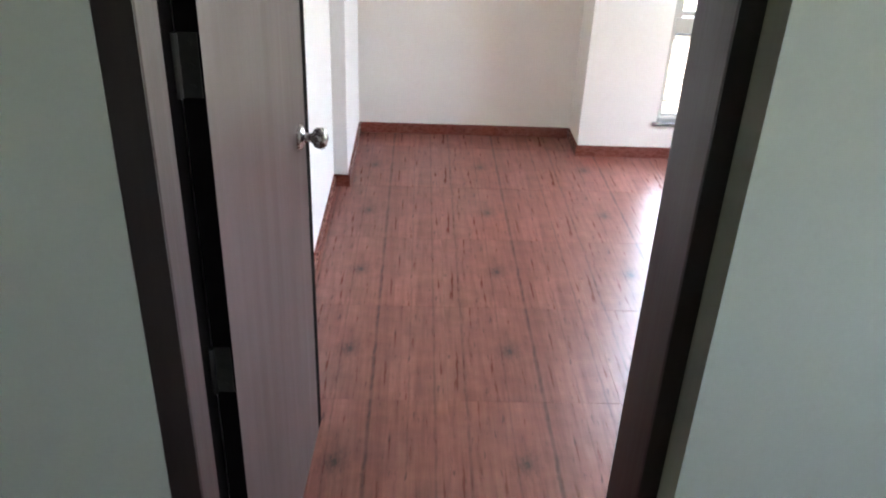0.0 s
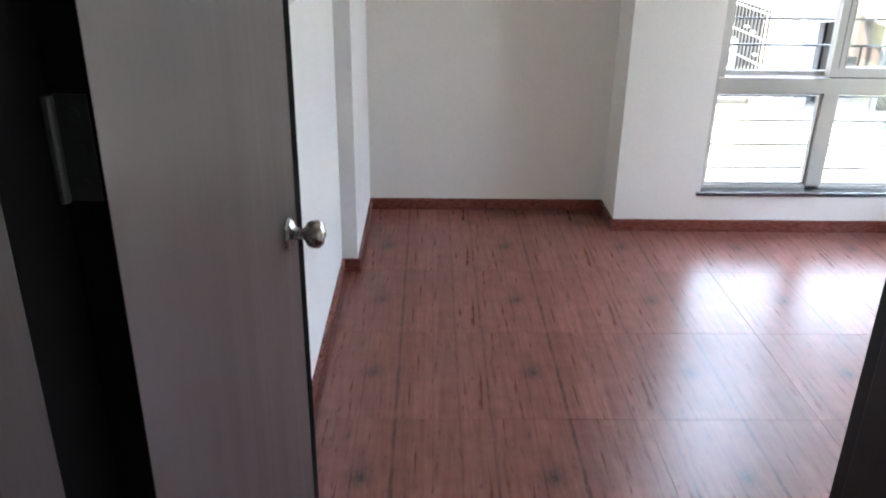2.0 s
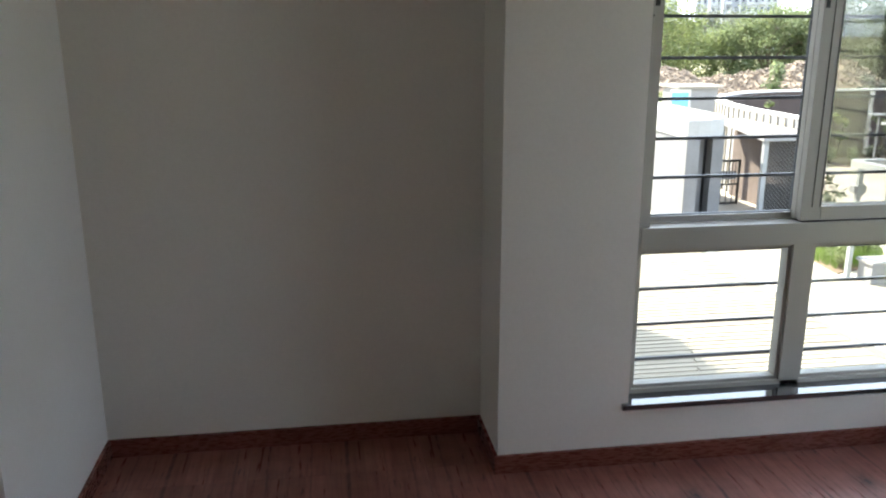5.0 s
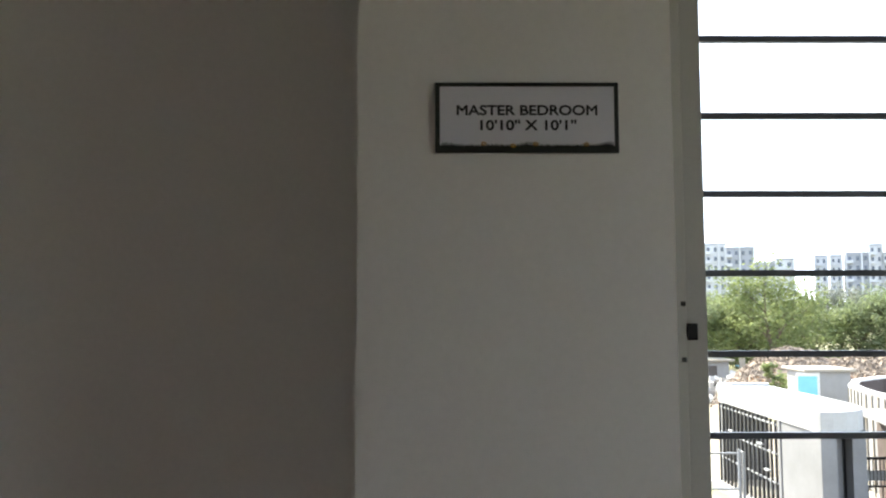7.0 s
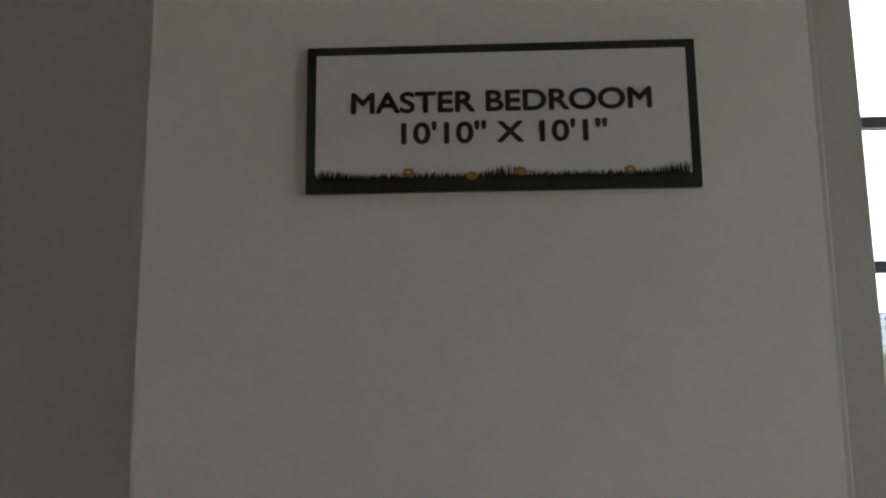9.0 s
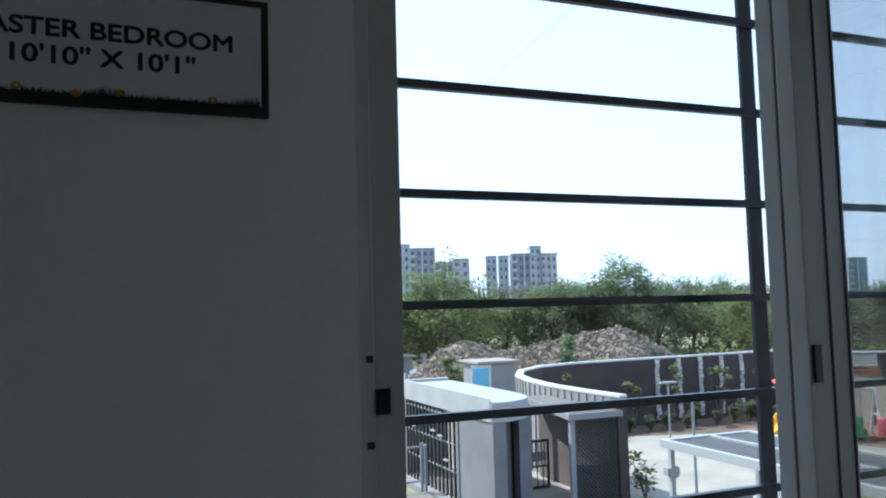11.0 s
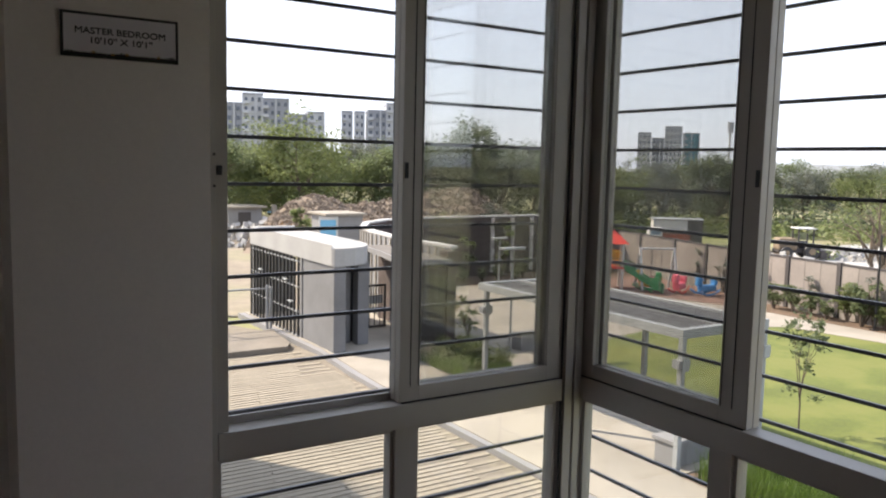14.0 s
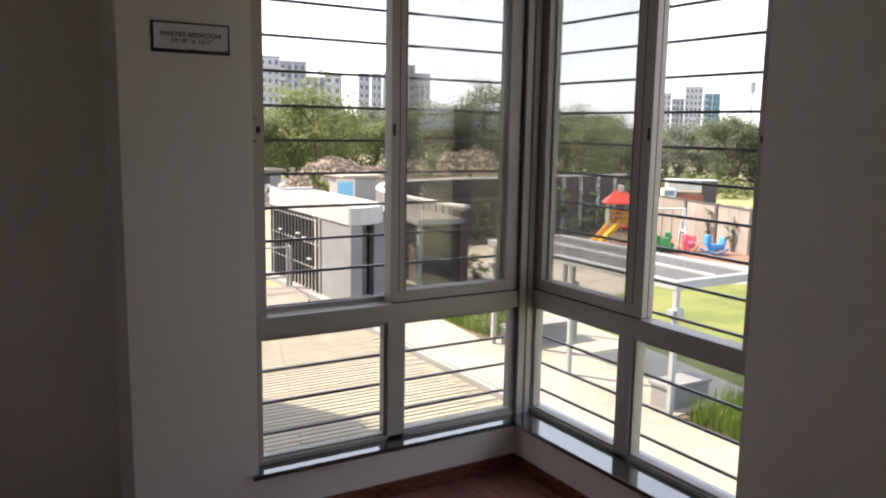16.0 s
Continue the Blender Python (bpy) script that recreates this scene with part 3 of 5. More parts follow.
def window_side(side, name, label):
    """side n runs along x from the column to the corner; side e along y from the corner towards the door wall."""
    if side == "n":
        lo, hi, mid0, mid1, face = XS, 2.895, 2.224, 2.302, YN + 0.070
    else:
        lo, hi, mid0, mid1, face = 2.500, 3.745, 3.082, 3.160, XF
    win = thing(name, label, "window", kind="structure")
    d0, d1 = face, face + 0.075
    frame_bits = [("v", WZ0, WZ1, lo + 0.018, 0.018), ("v", WZ0, TR0, (mid0 + mid1) / 2, (mid1 - mid0) / 2), ("h", lo + 0.036, hi, WZ1 - 0.02, 0.02),
                  ("h", lo + 0.036, hi, WZ0 + 0.018, 0.018)]
    for ax, a0, a1, c, hw in frame_bits:
        bm = bmesh.new()
        profile_bar(bm, ax, a0, a1, c, hw, d0, d1, side=side)
        part("frame_bar", bm, ALU, win, bevel=0.002)
    bm = bmesh.new()
    profile_bar(bm, "h", lo + 0.036, hi, (TR0 + TR1) / 2, (TR1 - TR0) / 2, d0 - 0.004, d1 if side == "n" else d0 + 0.070, side=side)
    part("transom", bm, ALU, win, bevel=0.003)
    # inner lip on the outer jamb and a shadow groove
    bm = bmesh.new()
    profile_bar(bm, "v", TR1, WZ1 - 0.04, lo + 0.052, 0.0158, d0 + 0.006, d1, side=side)
    part("jamb_lip", bm, ALU, win, bevel=0.0015)
    # two sliding sashes, both pushed to the corner, one behind the other
    if side == "n":
        bm = bmesh.new()
        profile_bar(bm, "h", lo + 0.036, hi, TR1 + 0.0125, 0.011, d1 - 0.010, d1 - 0.001, side=side)
        part("outer_track", bm, ALU, win, bevel=0.0015)
    s0, s1, st, sr = (2.238, hi, 0.037, 0.034) if side == "n" else (3.045, hi, 0.050, 0.030)
    for k, (dd, off) in enumerate(((0.006, 0.0), (0.040, 0.002))):
        a0, a1 = s0 + off, s1 - (0.0 if k == 0 else 0.01)
        sash = thing("sash", "", "")
        sash.parent = win
        bits = [("v", TR1 + 0.004, WZ1 - 0.042, a0 + st, st), ("v", TR1 + 0.004, WZ1 - 0.042, a1 - sr, sr),
                ("h", a0 + 2 * st, a1 - 2 * sr, TR1 + 0.004 + 0.024, 0.024), ("h", a0 + 2 * st, a1 - 2 * sr, WZ1 - 0.062, 0.020)]
        for ax, b0, b1, c, hw in bits:
            bm = bmesh.new()
            profile_bar(bm, ax, b0, b1, c, hw, d0 + dd, d0 + dd + 0.028, side=side)
            part("sash_bar", bm, ALU, sash, bevel=0.002)
        bm = bmesh.new()
        profile_bar(bm, "h", a0 + 0.01, a1, TR1 + 0.0015, 0.0015, d0 + dd - 0.003, d0 + dd + 0.03, side=side)
        part("gasket", bm, GASKET, sash)
        bm = bmesh.new()
        profile_bar(bm, "v", TR1 + 0.052, WZ1 - 0.082, (a0 + a1) / 2 + st - sr, (a1 - a0) / 2 - st - sr, d0 + dd + 0.012, d0 + dd + 0.016, side=side)
        pane = part("pane", bm, GLASS_TINT, sash, "slightly grey-tinted window glass")
        pane.visible_shadow = False
        if k == 0:
            for off2 in (st * 1.05, st * 1.85):
                bm = bmesh.new()
                profile_bar(bm, "v", TR1 + 0.052, WZ1 - 0.082, a0 + off2, 0.0016, d0 + dd - 0.0012, d0 + dd + 0.001, side=side)
                part("groove", bm, GASKET, sash)
            bm = bmesh.new()
            profile_bar(bm, "v", 1.518, 1.566, a0 + 0.012, 0.006, d0 + dd - 0.004, d0 + dd, side=side)
            part("latch", bm, BLACK, sash, "black sliding window latch", bevel=0.001)
    # fixed lower panes with beads
    for b0, b1 in ((lo + 0.036, mid0), (mid1, hi - 0.012)):
        for ax, e0, e1, c, hw in (("v", WZ0 + 0.036, TR0, b0 + 0.006, 0.006), ("v", WZ0 + 0.036, TR0, b1 - 0.006, 0.006),
                                  ("h", b0 + 0.012, b1 - 0.012, WZ0 + 0.042, 0.006), ("h", b0 + 0.012, b1 - 0.012, TR0 - 0.006, 0.006)):
            bm = bmesh.new()
            profile_bar(bm, ax, e0, e1, c, hw, d0 + 0.012, d0 + 0.05, side=side)
            part("glazing_bead", bm, ALU, win, bevel=0.001)
        bm = bmesh.new()
        profile_bar(bm, "v", WZ0 + 0.048, TR0 - 0.012, (b0 + b1) / 2, (b1 - b0) / 2 - 0.012, d0 + 0.030, d0 + 0.034, side=side)
        pane = part("pane", bm, GLASS, win)
        pane.visible_shadow = False
    # strike box of the latch in the outer jamb
    bm = bmesh.new()
    profile_bar(bm, "v", 1.521, 1.546, lo + 0.043, 0.0075, d0 - 0.003, d0 + 0.001, side=side)
    part("strike", bm, BLACK, win, "black latch keeper", bevel=0.001)
    bm = bmesh.new()
    for z in (1.492, 1.575):
        profile_bar(bm, "v", z - 0.0035, z + 0.0035, lo + 0.030, 0.0035, d0 - 0.0015, d0 + 0.001, side=side)
    part("screw", bm, HINGE, win)
    return win


window_side("n", "window_1", "taupe aluminium sliding window with fixed lower panes, slid open")
window_side("e", "window_2", "taupe aluminium sliding window beside the corner post")
bm = bmesh.new()
bm_box(bm, 2.895, 3.055, 3.745, 3.83, WZ0, WZ1)
post = tagged(part("corner_post", bm, ALU, bevel=0.003), "taupe aluminium post in the window's corner", "window post", kind="structure")
for x0, x1, y0, y1 in ((2.889, 2.8955, 3.738, 3.742), (2.976, 2.9775, 3.7415, 3.7452)):
    box_part("gasket", post, GASKET, x0, x1, y0, y1, WZ0, WZ1)
for x0, x1, y0, y1 in ((2.900, 2.935, 3.728, 3.745), (2.945, 2.975, 3.728, 3.745)):
    box_part("cover_strip", post, ALU, x0, x1, y0, y1, WZ0, WZ1, 0.002)

bm = bmesh.new()
bm_prism(bm, [(XS - 0.025, YN - 0.018), (XE - 0.018, YN - 0.018), (XE - 0.018, YE - 0.025), (XE - 0.0005, YE - 0.025), (XE - 0.0005, YE + 0.002), (XE + 0.124, YE + 0.002), (XE + 0.124, 2.502), (XO - 0.010, 2.502), (XO - 0.010, YN + 0.15), (XS + 0.002, YN + 0.15), (XS + 0.002, YN - 0.0005), (XS - 0.025, YN - 0.0005)], WZ0 + 0.0005, WZ0 + 0.020)
tagged(part("window_sill", bm, GRANITE, bevel=0.002), "polished black granite window sill", "sill", kind="structure")


def grille(side, name):
    g = thing(name, "grey painted steel bar grille outside the window", "window grille", kind="structure")
    if side == "n":
        a0, a1, d, vs = XS - 0.02, 3.10, 3.872, (2.291, 1.60)
    else:
        a0, a1, d, vs = 2.44, 3.872, 3.095, (3.172, 2.47)
    for k in range(-1, 16):
        z = 0.297 + 0.1330 * k
        bm = bmesh.new()
        profile_bar(bm, "h", a0, a1, z, 0.0052, d - 0.0052, d + 0.0052, side=side)
        part("bar", bm, GRILL, g)
    for v in vs:
        bm = bmesh.new()
        profile_bar(bm, "v", 0.12, 2.38, v, 0.012, d + 0.0065, d + 0.013, side=side)
        part("upright", bm, GRILL, g)


grille("n", "window_grille_1")
grille("e", "window_grille_2")


# ---- the sign on the column ----
def text_part(name, body, size, parent, material, x, z, y, width=None):
    cu = bpy.data.curves.new(name, "FONT")
    cu.body = body
    cu.size = size
    cu.align_x = "CENTER"
    cu.align_y = "CENTER"
    tmp = bpy.data.objects.new(name, cu)
    scene.collection.objects.link(tmp)
    bpy.context.view_layer.update()
    me = bpy.data.meshes.new_from_object(tmp.evaluated_get(bpy.context.evaluated_depsgraph_get()))
    w = max(v.co.x for v in me.vertices) - min(v.co.x for v in me.vertices)
    bpy.data.objects.remove(tmp)
    bpy.data.curves.remove(cu)
    k = (width / w) if width else 1.0
    me.transform(Matrix.Diagonal((k, 1, 1, 1)))
    me.transform(pose(x, y, z, 90, 0, 0))
    # printed bold: the same glyphs again, a stroke's breadth to the sides
    bold = bmesh.new()
    e = size * 0.031
    for i, (dx, dz) in enumerate(((0, 0), (e, 0), (-e, 0), (0, e), (0, -e), (e * 0.7, e * 0.7), (-e * 0.7, e * 0.7), (e * 0.7, -e * 0.7), (-e * 0.7, -e * 0.7))):
        one = me.copy()
        one.transform(Matrix.Translation((dx, -0.00002 * i, dz)))
        bold.from_mesh(one)
        bpy.data.meshes.remove(one)
    bold.to_mesh(me)
    bold.free()
    me.materials.clear()
    me.materials.append(material)
    ob = new(name, me)
    ob.parent = parent
    return ob


def sign():
    sx0, sx1, sz0, sz1 = 1.295, 1.557, 1.789, 1.891
    w, h = sx1 - sx0, sz1 - sz0
    s = thing("room_sign", "white foam-board room sign with black edge and lettering", "sign", ((sx0 + sx1) / 2, YN, (sz0 + sz1) / 2))
    box_part("board", s, SIGNEDGE, -w / 2, w / 2, -0.005, 0, -h / 2, h / 2, 0.0006)
    bm = bmesh.new()
    bm_box(bm, -w / 2 + 0.0065, w / 2 - 0.0065, -0.0054, -0.004, -h / 2 + 0.0095, h / 2 - 0.0062)
    part("face", bm, SIGNFACE, s, "pale print panel")
    text_part("lettering", "MASTER BEDROOM", 0.020, s, INK, 0.0, 0.0095, -0.0057, 0.200)
    text_part("lettering", "10'10'' X 10'1''", 0.020, s, INK, 0.0, -0.0122, -0.0057, 0.136)
    # printed strip of grass and flowers along the bottom edge
    rng = random.Random(4)
    bm = bmesh.new()
    x = -w / 2 + 0.007
    y = -0.0057
    while x < w / 2 - 0.009:
        u = (x + w / 2) / w
        tall = 0.0006 + 0.0048 * max(0.0, math.sin(u * 21.0 + 0.5) * math.sin(u * 8.0 + 0.4)) + rng.uniform(0, 0.0024)
        lean = rng.uniform(-0.002, 0.002)
        wd = rng.uniform(0.0004, 0.0016)
        z0 = -h / 2 + 0.0085
        vs = [bm.verts.new(p) for p in ((x, y, z0), (x + wd, y, z0), (x + wd * 0.6 + lean, y, z0 + 0.002 + tall))]
        bm.faces.new(vs)
        x += wd * 0.55
    for fx, fz in ((-0.062, 0.0130), (0.012, 0.0125), (0.084, 0.0120), (-0.020, 0.010)):
        bf = bmesh.new()
        for k in range(7):
            a = k * 0.9
            c = Vector((fx + 0.0028 * math.cos(a), y - 0.0001 - k * 0.00003, -h / 2 + fz + 0.0020 * math.sin(a)))
            bf.faces.new([bf.verts.new(c + Vector((0.0014 * math.cos(b), 0, 0.0014 * math.sin(b)))) for b in (0.3, 1.6, 2.9, 4.2, 5.4)])
        part("printed_flower", bf, YELLOWINK, s)
    part("printed_grass", bm, SIGNEDGE, s)


sign()


# ---- outdoors: ground and paths ----
ground = wall_box("ground", "dry open ground with sparse grass", FIELD, (-3000, 3000, -3000, 3000, GZ - 0.30, GZ - 0.05), category="ground")


def patch(name, label, category, material, outline, top, depth=0.3, bevel=0.0, kind="structure"):
    bm = bmesh.new()
    bm_prism(bm, outline, GZ + top - depth, GZ + top)
    return tagged(part(name, bm, material, bevel=bevel), label, category, kind=kind)


drive = patch("driveway", "beige ribbed paver driveway sloping up to the gate", "driveway", PAVERBED, [(-6, 4.0), (8.98, 4.0), (8.98, 16), (9.05, 18), (9.25, 20.4), (9.0, 24), (6, 30), (-6, 30)], 0.0)
patch("pavement_walk", "light concrete footpath with a raised kerb", "footpath", CONCRETE, [(9.12, 4.0), (10.80, 4.0), (10.80, 14.0), (10.78, 15.6), (11.05, 18.2), (12.0, 20.0), (12.9, 20.3), (12.9, 26.3), (9.3, 26.3), (9.42, 20.4), (9.22, 18), (9.12, 16)], 0.13)
patch("kerb", "grey concrete kerb along the footpath", "kerb", CONCRETE_GREY, [(8.98, 4.0), (9.117, 4.0), (9.117, 16), (9.217, 18), (9.415, 20.4), (9.297, 26.3), (9.1, 26.3), (9.25, 20.4), (9.05, 18), (8.98, 16)], 0.115)
patch("pavement_terrace", "pale concrete paving under the pergola", "paving", CONCRETE,
      [(10.803, 9.95), (13.2, 9.95), (13.6, 12.5), (14.0, 16.1), (16.7, 18.0), (20, 18.6), (23.6, 16.8), (24.1, 13.9), (23.0, 6.0), (21.2, -2.0), (22.2, -2.0), (24.2, 6.0), (25.5, 13.8), (25.3, 19.6), (24.3, 23), (22.6, 27.0), (17, 29.0), (13.4, 27.0), (13.3, 19.4), (12.8, 18.4), (12.4, 16.1), (10.803, 15.5)], 0.11)
lawn = patch("lawn", "mown yellow-green lawn", "lawn", LAWN, [(13.206, 9.95), (12.9, 4), (12.9, -2), (21.19, -2.0), (22.99, 6.0), (24.09, 13.9), (23.59, 16.8), (20, 18.59), (16.71, 17.99), (14.01, 16.09), (13.606, 12.5)], 0.10)
patch("planting_bed", "dark soil planting bed beside the footpath", "planting bed", SOIL, [(10.803, -2), (12.897, -2), (12.897, 4), (13.2, 9.945), (10.803, 9.945)], 0.09)
patch("planting_bed_2", "dark soil bed with low green plants", "planting bed", SOIL, [(10.79, 15.53), (12.39, 16.11), (12.79, 18.41), (13.29, 19.41), (12.1, 19.9), (11.06, 18.2)], 0.12)
patch("planting_bed_3", "soil strip with shrubs along the boundary wall", "planting bed", SOIL, [(22.21, -2), (23.6, -2), (25.6, 6), (26.3, 15), (27.1, 20), (25.31, 19.6), (25.51, 13.8), (24.21, 6)], 0.10)
patch("play_mat", "red-brown rubber play area surface", "play surface", MAT, [(25.32, 19.62), (27.1, 20.02), (28.6, 27.5), (22.62, 27.5), (22.62, 27.0), (24.32, 23)], 0.12)
patch("yard", "pale grey gravel yard beyond the boundary wall", "yard", YARD, [(30, 13), (60, 24), (58, 34), (40, 33), (31, 30)], 0.0)
patch("planting_bed_4", "shaded soil bed in front of the brown wall", "planting bed", SOIL, [(13.42, 27.03), (17, 29.02), (22.61, 27.02), (22.61, 27.51), (28.6, 27.51), (29.6, 30.6), (19.5, 30.3), (16.7, 29.8), (14.9, 28.2)], 0.12)
ramp_ob = patch("ramp", "dusty grey concrete ramp beside the gate", "ramp", RAMPGREY, [(6.0, 21.05), (8.72, 21.10), (8.95, 21.5), (9.12, 23.3), (6.0, 23.45)], 0.14, bevel=0.02)


def lay_pavers():
    me = None
    rows = int((21.0 - 8.4) / 0.155)
    count = 0
    rng = random.Random(8)
    for r in range(rows):
        y = 8.4 + r * 0.155
        x = 0.30 * y - 0.8 + (r % 2) * 1.1
        while x + 0.9 < 8.96:
            if me is None:
                bm = bmesh.new()
                vs = bm_box(bm, -1.098, 1.098, -0.066, 0.066, -0.05, 0.014)
                bmesh.ops.bevel(bm, geom=[e for e in bm.edges if all(v.co.z > 0.0 for v in e.verts)], offset=0.012, segments=2, affect="EDGES")
                me = finish(bm, "paver")
                me.materials.append(PAVER)
            ob = new("paver", me)
            ob.location = (min(x + 1.1, 7.86), y, GZ + rng.uniform(-0.003, 0.003))
            ob.rotation_euler = (rng.uniform(-0.012, 0.012), rng.uniform(-0.003, 0.003), rng.uniform(-0.004, 0.004))
            ob.parent = drive
            count += 1
            x += 2.2


# ---- the gate cabin ----
def cabin():
    c = thing("gate_cabin", "grey and white concrete gate cabin with a flat rounded roof", "gate cabin", (9.6, 20.5, GZ))
    g = GZ
    outline = [(9.46, 26.2), (9.42, 19.96), (9.46, 19.86), (9.72, 19.84), (10.05, 19.92), (10.40, 20.13), (10.68, 20.45), (10.86, 20.85), (10.94, 21.4), (10.98, 22.6), (10.95, 26.2)]

    def local(pts):
        return [(x - 9.6, y - 20.5) for x, y in pts]

    bm = bmesh.new()
    bm_prism(bm, local(outline), 2.33, 2.79)
    part("roof_slab", bm, SLABGREY, c, "pale grey rendered flat roof slab", bevel=0.012)
    # upstand round the edge of the roof
    bm = bmesh.new()
    n = len(outline)
    cx, cy = 10.25, 22.8
    inner = [(x + (cx - x) * 0.12, y + (cy - y) * 0.07) for x, y in outline]
    for i in list(range(0, 1)) + [n - 1]:
        a, b, bi, ai = outline[i], outline[(i + 1) % n], inner[(i + 1) % n], inner[i]
        bm_prism(bm, local([a, b, bi, ai]), 2.791, 2.87)
    part("parapet", bm, SLABGREY, c)
    box_part("column", c, CABINGREY, -0.15, 0.19, -0.63, -0.33, 0, 2.325, 0.01)
    bm = bmesh.new()
    bm_box(bm, -0.13, -0.02, -0.325, 1.42, 0, 2.325)
    part("side_panel", bm, CABINGREY, c)
    box_part("end_wall", c, CABINGREY, -0.16, 0.02, 1.425, 1.56, 0, 2.325, 0.005)
    box_part("front_wall", c, CABINGREY, 0.82, 1.14, -0.04, 0.28, 0, 2.325, 0.01)
    box_part("door_recess", c, BLACKSTEEL, 0.10, 1.10, 0.42, 0.46, 0, 2.32)
    box_part("door_post", c, CABINGREY, 0.64, 0.76, 0.30, 0.41, 0, 2.32)
    box_part("back_wall", c, CABINGREY, -0.1, 1.2, 5.4, 5.6, 0, 2.325)
    # the steel grille that closes the long side
    for k in range(15):
        y = 1.60 + k * 0.27
        box_part("upright", c, BLACKSTEEL, -0.20 - 0.01 * (k // 5), -0.15 - 0.01 * (k // 5), y, y + 0.055, 0.05, 2.32)
    for z in (0.12, 0.8, 1.5, 2.2):
        box_part("rail", c, METALGREY, -0.19, -0.165, 1.57, 5.5, z, z + 0.045)
    for y, z in ((1.9, 1.05), (2.8, 1.7), (3.6, 1.2), (2.3, 1.62), (4.3, 1.65)):
        box_part("bracket", c, METALLIGHT, -0.28, -0.205, y, y + 0.26, z, z + 0.04)
    return c


cabin()


def canopy():
    c = thing("gate_canopy", "flat concrete canopy with dark metal lattice screens", "canopy", (11.48, 19.83, GZ))
    bm = bmesh.new()
    bm_prism(bm, [(-0.10, -0.10), (1.42, -0.10), (1.48, 0.9), (1.5, 3.9), (0.75, 3.9), (0.45, 2.2), (0.15, 1.0)], 2.25, 2.402)
    part("roof_slab", bm, CONCRETE_GREY, c, bevel=0.01)
    bm = bmesh.new()
    bm_prism(bm, [(0.0, -0.02), (1.36, -0.02), (1.42, 0.9), (1.44, 3.84), (0.80, 3.84), (0.51, 2.2), (0.22, 1.0)], 2.403, 2.416)
    part("roof_cover", bm, CANOPYTOP, c, "weathered brown roof covering")
    bm = bmesh.new()
    bm_box(bm, 1.235, 1.275, 0.42, 3.85, 0, 2.245)
    part("back_screen", bm, SCREENBROWN, c, "brown painted screen wall")
    for x, y in ((0.02, 0.04), (0.70, 3.6)):
        box_part("column", c, METALGREY, x, x + 0.12, y, y + 0.12, 0, 2.245, 0.006)
    box_part("pier", c, BROWNWALL, 1.30, 1.52, -0.06, 0.40, 0, 2.60, 0.01)

    def lattice(p, q, z0, z1, name):
        """Crossed flat bars between two upright edges p and q."""
        p, q = Vector(p), Vector(q)
        run = q - p
        L = run.length
        hgt = z1 - z0
        m = Matrix.Translation((p.x, p.y, z0)) @ Matrix.Rotation(math.atan2(run.y, run.x), 4, "Z")
        bm = bmesh.new()
        step = 0.105
        for s in (1, -1):
            k = -hgt
            while k < L:
                a0 = max(0.0, k)
                a1 = min(L, k + hgt)
                if a1 - a0 > 0.03:
                    u0, u1 = (a0 - k), (a1 - k)
                    za, zb = (u0, u1) if s > 0 else (hgt - u0, hgt - u1)
                    bm_tube(bm, m @ Vector((a0, 0.012 * s, za)), m @ Vector((a1, 0.012 * s, zb)), 0.017, n=4, cap=False)
                k += step
        tagged(part(name, bm, SLATDARK, c, "dark diagonal metal lattice"), kind="stuff")
        bm = bmesh.new()
        for a, b in (((0, 0, 0), (L, 0, 0)), ((0, 0, hgt), (L, 0, hgt)), ((0, 0, 0), (0, 0, hgt)), ((L, 0, 0), (L, 0, hgt)), ((L / 2, 0, 0), (L / 2, 0, hgt))):
            bm_tube(bm, m @ Vector(a), m @ Vector(b), 0.024, n=4)
        part("lattice_frame", bm, SLATDARK, c)

    lattice((0.15, 0.06), (1.29, 0.06), 0.10, 2.23, "lattice")
    # solid black panel behind the front lattice's lower part, standing for the shadow there
    box_part("shadow_panel", c, BLACKSTEEL, 0.16, 1.28, 0.12, 0.15, 0.1, 1.15)


canopy()


def iron_gate():
    g = thing("iron_gate", "black steel gate leaf with a mesh panel standing open", "gate", (11.32, 22.20, GZ))
    g.rotation_euler = (0, 0, radians(2))
    for x0, x1, z0, z1 in ((0, 0.06, 0.15, 1.42), (0.84, 0.90, 0.15, 1.42), (0.06, 0.84, 0.15, 0.21), (0.06, 0.84, 1.36, 1.42), (0.06, 0.84, 0.70, 0.74)):
        box_part("frame_bar", g, BLACKSTEEL, x0, x1, 0, 0.05, z0, z1)
    for k in range(8):
        box_part("bar", g, BLACKSTEEL, 0.12 + k * 0.09, 0.14 + k * 0.09, 0.015, 0.035, 0.74, 1.36)
    box_part("panel", g, METALLIGHT, 0.1, 0.80, 0.018, 0.024, 0.86, 1.10)
    for k in range(4):
        box_part("lower_bar", g, BLACKSTEEL, 0.16 + k * 0.18, 0.18 + k * 0.18, 0.015, 0.035, 0.21, 0.70)
    box_part("foot", g, BLACKSTEEL, 0.0, 0.06, 0.0, 0.05, 0.0, 0.15)


iron_gate()


